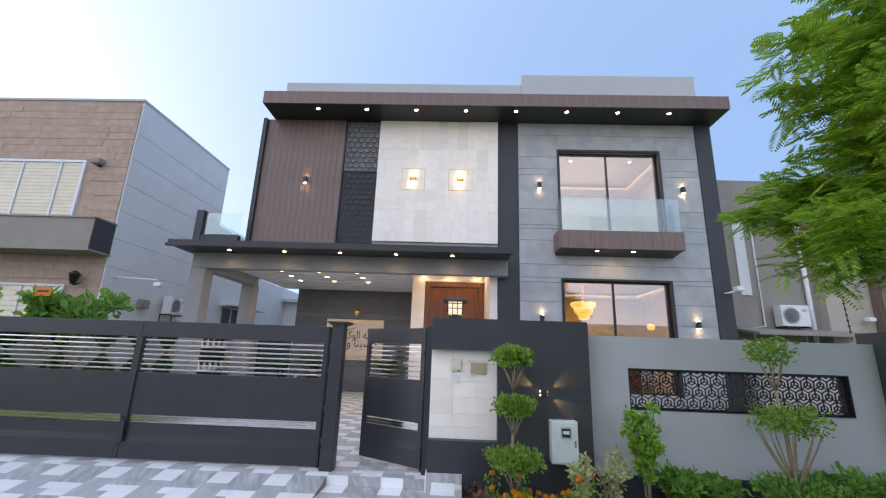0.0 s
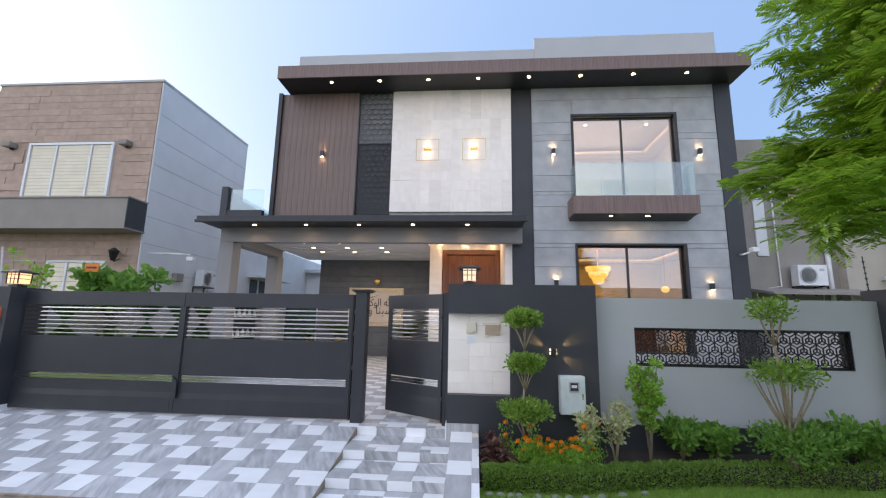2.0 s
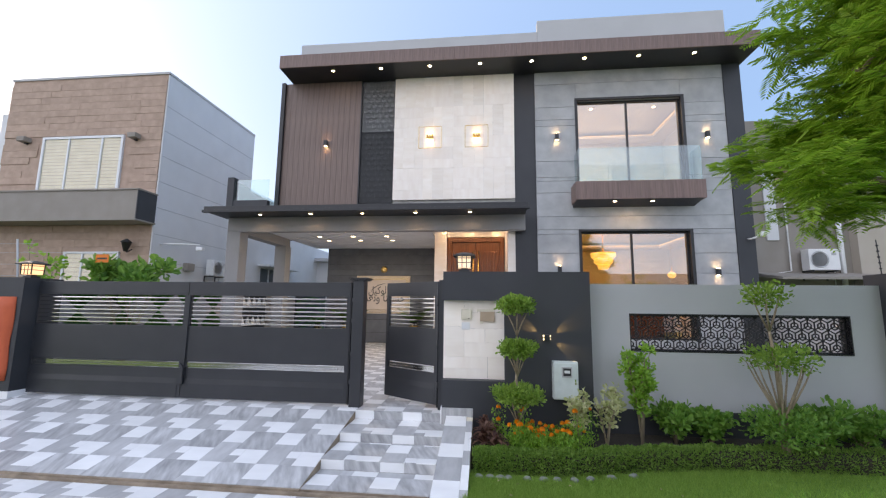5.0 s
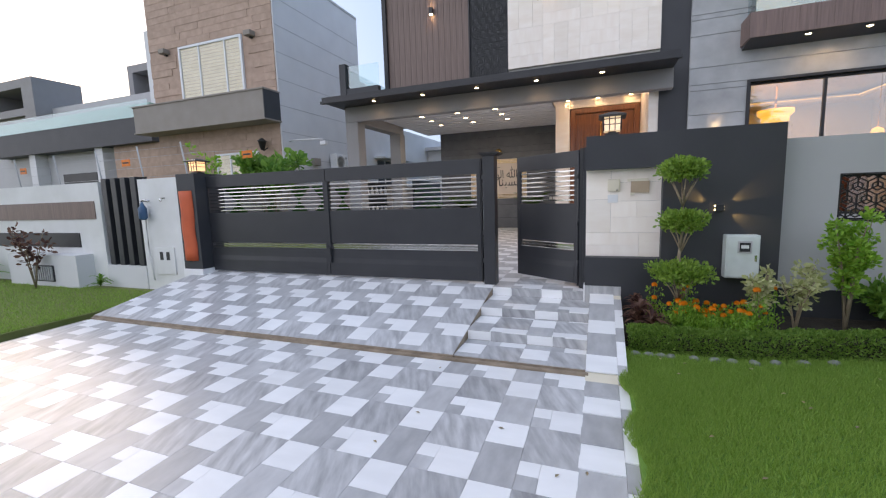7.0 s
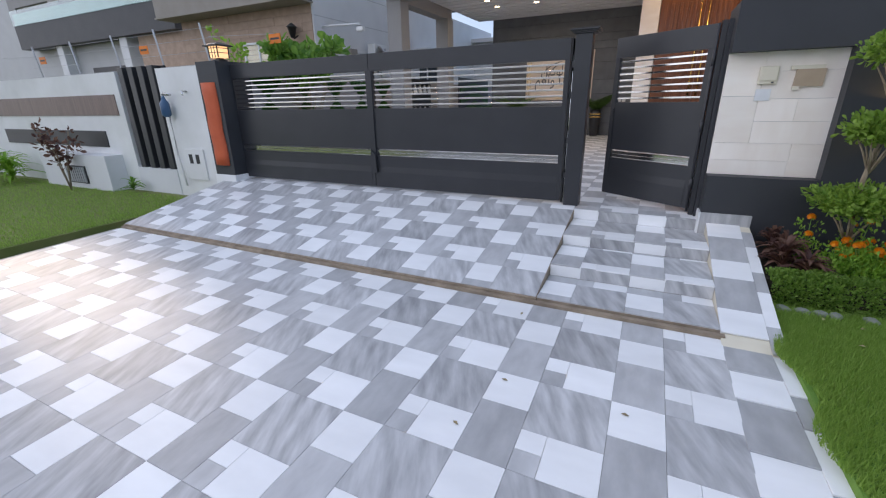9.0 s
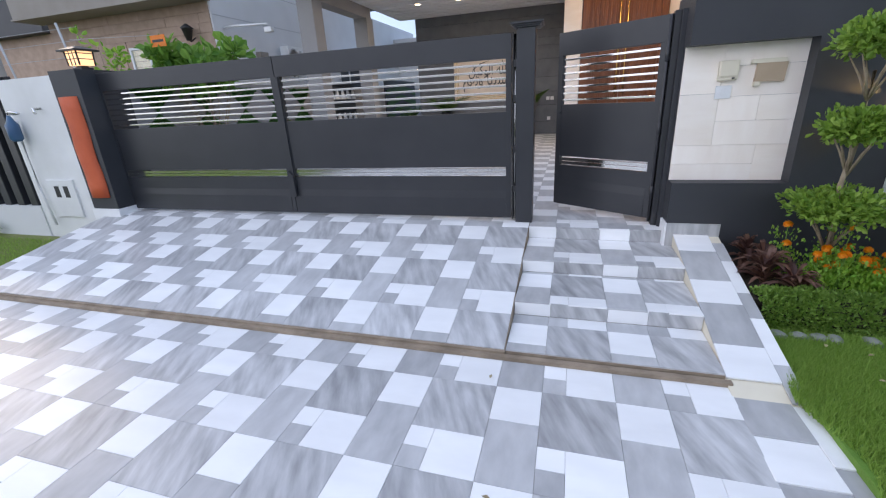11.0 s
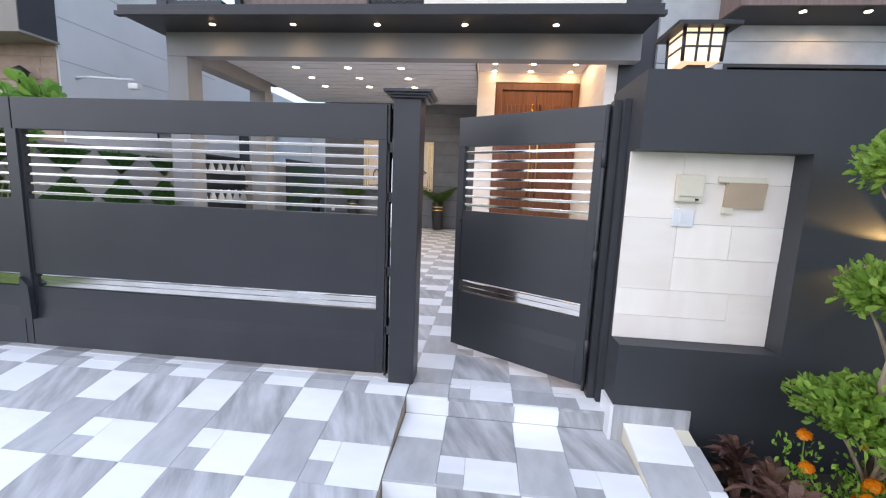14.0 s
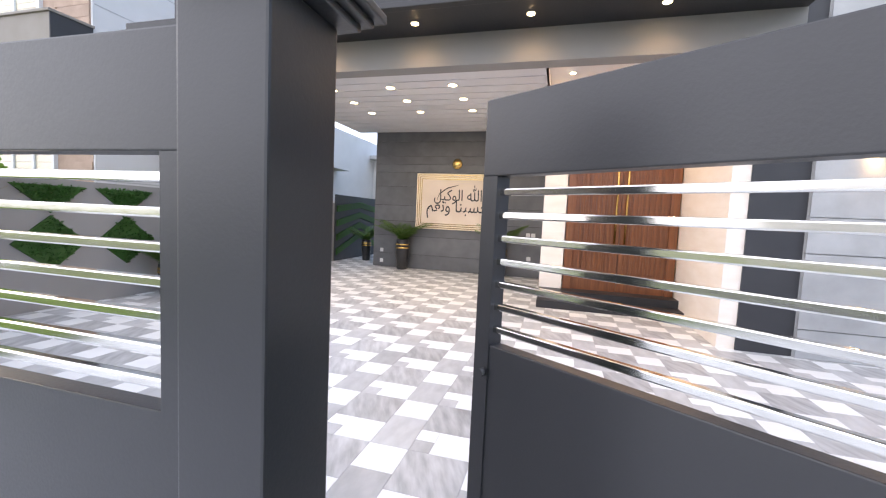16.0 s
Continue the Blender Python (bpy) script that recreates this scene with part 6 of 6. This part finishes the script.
# ---- pieces of floors, last ----
IN = 0.1524
PATTERN = [  # x, y (down from the module's head), width, depth in sixths of a yard, kind
    (0, 0, 1, 1, WHITE_TILE), (0, 1, 1, 1, PLAIN_TILE), (1, 0, 2, 2, WHITE_TILE),
    (0, 2, 3, 3, VEIN_TILE), (3, 2, 2, 2, WHITE_TILE), (3, -1, 2, 3, PLAIN_TILE)]
TX, TY = -1.09, 4.372
TILE_MESH = {}


def tile_mesh(w, d, material, thick=0.014):
    key = (round(w, 3), round(d, 3), material.name, thick)
    if key not in TILE_MESH:
        bm = bmesh.new()
        g, c = 0.0009, 0.0012
        lo = [bm.verts.new((sx * (w / 2 - g), sy * (d / 2 - g), -thick)) for sx, sy in ((-1, -1), (1, -1), (1, 1), (-1, 1))]
        mid = [bm.verts.new((sx * (w / 2 - g), sy * (d / 2 - g), -c)) for sx, sy in ((-1, -1), (1, -1), (1, 1), (-1, 1))]
        hi = [bm.verts.new((sx * (w / 2 - g - c), sy * (d / 2 - g - c), 0)) for sx, sy in ((-1, -1), (1, -1), (1, 1), (-1, 1))]
        for a, b in ((lo, mid), (mid, hi)):
            for k in range(4):
                bm.faces.new((a[k], a[(k + 1) % 4], b[(k + 1) % 4], b[k]))
        bm.faces.new(hi)
        TILE_MESH[key] = mesh_of("tile", bm, material)
    return TILE_MESH[key]


def tiles(parent, x0, x1, y0, y1, za, zb, near=None, drop=0.0):
    """Lay the pattern over a rectangle whose height goes from za at y0 to zb at y1. Outside the near stretch the tiles are joined."""
    rise = (zb - za) / (y1 - y0)
    tilt, stretch = math.atan(rise), math.hypot(1, rise)
    p = 5 * IN
    far = {}
    for i in range(math.floor((x0 - TX) / p) - 1, math.ceil((x1 - TX) / p) + 1):
        for j in range(math.floor((TY - y1) / p) - 1, math.ceil((TY - y0) / p) + 2):
            for u, v, w, d, material in PATTERN:
                a, b = TX + i * p + u * IN, TX + i * p + (u + w) * IN
                c, e = TY - j * p - (v + d) * IN, TY - j * p - v * IN
                a, b, c, e = max(a, x0), min(b, x1), max(c, y0), min(e, y1)
                if b - a < 0.012 or e - c < 0.012:
                    continue
                cx, cy = (a + b) / 2, (c + e) / 2
                m = Matrix.Translation((cx, cy, za + (cy - y0) * rise - drop)) @ Matrix.Rotation(tilt, 4, "X")
                me = tile_mesh(b - a, (e - c) * stretch, material)
                if near is None or (near[0] < cx < near[1] and near[2] < cy < near[3]):
                    ob = new("tile", me)
                    ob.parent = parent
                    ob.matrix_basis = m
                else:
                    far.setdefault(material.name, []).append((me, m))
    for name, pieces in far.items():
        verts, faces = [], []
        for me, m in pieces:
            n0 = len(verts)
            verts += [tuple(m @ v.co) for v in me.vertices]
            faces += [[n0 + k for k in f.vertices] for f in me.polygons]
        me = bpy.data.meshes.new("tiles")
        me.from_pydata(verts, [], faces)
        me.materials.append(bpy.data.materials[name])
        ob = new("tiles", me)
        ob.parent = parent
        tagged(ob, kind="stuff")


driveway = thing("driveway", "white and grey veined marble tile driveway", "driveway", kind="structure")
tiles(driveway, GX0, 0.08, -2.1, 4.36, DRIVE - 0.148, DRIVE, near=(-7.9, 1.0, 1.0, 4.4))
ramp = thing("ramp", "sloping marble tile ramp up to the gate", "ramp", kind="structure")
part("bed", prism(bmesh.new(), [(RAMP_Y0 - 0.03, LIP - 0.012), (RAMP_Y0 - 0.03, -0.6), (6.6, -0.6), (6.6, -0.012), (RAMP_Y1, -0.012)], "x", GX0, STEP_X0 - 0.003), DRAIN, ramp)
tiles(ramp, GX0, STEP_X0, RAMP_Y0 - 0.01, RAMP_Y1, LIP, 0.0)
tiles(ramp, GX0, STEP_X0, RAMP_Y1, 6.558, 0.0, 0.0)
steps = thing("steps", "low marble tile steps up to the wicket gate", "steps", kind="structure")
LEVELS = [(4.42, 4.98, LIP), (4.98, 5.64, -0.26), (5.64, 6.33, -0.13), (6.33, 6.55, 0.0)]
for k, (a, b, z) in enumerate(LEVELS):
    part("tread_bed", B((STEP_X0, STEP_X1, a + (0.02 if k else 0), b + 0.02, -0.6, z - 0.013)), DRAIN, steps)
    tiles(steps, STEP_X0, STEP_X1, a, b, z, z)
    if k:
        x, j = STEP_X0, 0
        while x < STEP_X1 - 0.02:
            wd = min((0.305, 0.457)[j % 2], STEP_X1 - x)
            ob = new("riser_tile", tile_mesh(wd, 0.13, (WHITE_TILE, VEIN_TILE)[j % 2]))
            ob.parent = steps
            ob.matrix_basis = pose(x + wd / 2, a + 0.002, z - 0.066, 90)
            x, j = x + wd, j + 1
kerb = thing("step_cheek", "sloping marble tile strip beside the steps", "kerb", kind="structure")
part("bed", prism(bmesh.new(), [(4.2, DRIVE - 0.02), (4.2, -0.7), (6.25, -0.7), (6.25, -0.013)], "x", STEP_X1 + 0.002, GX1 - 0.002), PLASTIC, kerb)
y, j = 6.24, 0
while y > -2.0:
    d = (0.305, 0.457)[j % 2]
    for x0, x1, off in ((STEP_X1 + 0.001, STEP_X1 + 0.315, 0), (STEP_X1 + 0.315, GX1, 0.15)):
        cy = y - d / 2 - off
        z = DRIVE + max(0.0, min(-DRIVE, (cy - 4.2) * (0.0 - DRIVE) / 2.05)) if cy > 4.2 else DRIVE
        z = z if cy > 4.2 else DRIVE - 0.023 * (4.36 - cy)
        sl = math.atan((0.0 - DRIVE) / 2.05) if cy > 4.2 else 0
        ob = new("tile", tile_mesh(x1 - x0, d / math.cos(sl), (WHITE_TILE, PLAIN_TILE)[(j + (off > 0)) % 2]))
        ob.parent = kerb
        ob.matrix_basis = pose((x0 + x1) / 2, cy, z, math.degrees(sl))
    y, j = y - d, j + 1
court = thing("porch_floor", "marble tile floor of the porch behind the gate", "floor", kind="structure")
tiles(court, -8.4, 8.2, 6.56, 18.4, 0.0, 0.0, near=(-5.2, -0.6, 6.5, 11.5))
tiles(court, -8.4, -6.75, 18.4, 24.0, 0.0, 0.0, near=(0, 0, 0, 0))
ndrive = thing("neighbour_driveway", "marble tile driveway of the neighbouring plot", "driveway", kind="structure")
part("bed", B((-25.6, -17.6, -2.2, 6.42, GROUND, -0.405)), MORTAR, ndrive)
tiles(ndrive, -25.6, -17.6, -2.2, 6.42, -0.39, -0.39, near=(0, 0, 0, 0))
part("drain_lip", B((GX0, 0.1, 4.36, 4.405, -0.5, LIP - 0.03)), DRAIN, ramp, "stained concrete drain edge")

# ---- from plan units to metres ----
for ob in list(scene.objects):
    if ob.parent is None and ob.type in {"MESH", "EMPTY"}:
        ob.matrix_basis = Matrix.Diagonal((SCALE, SCALE, SCALE, 1)) @ ob.matrix_basis
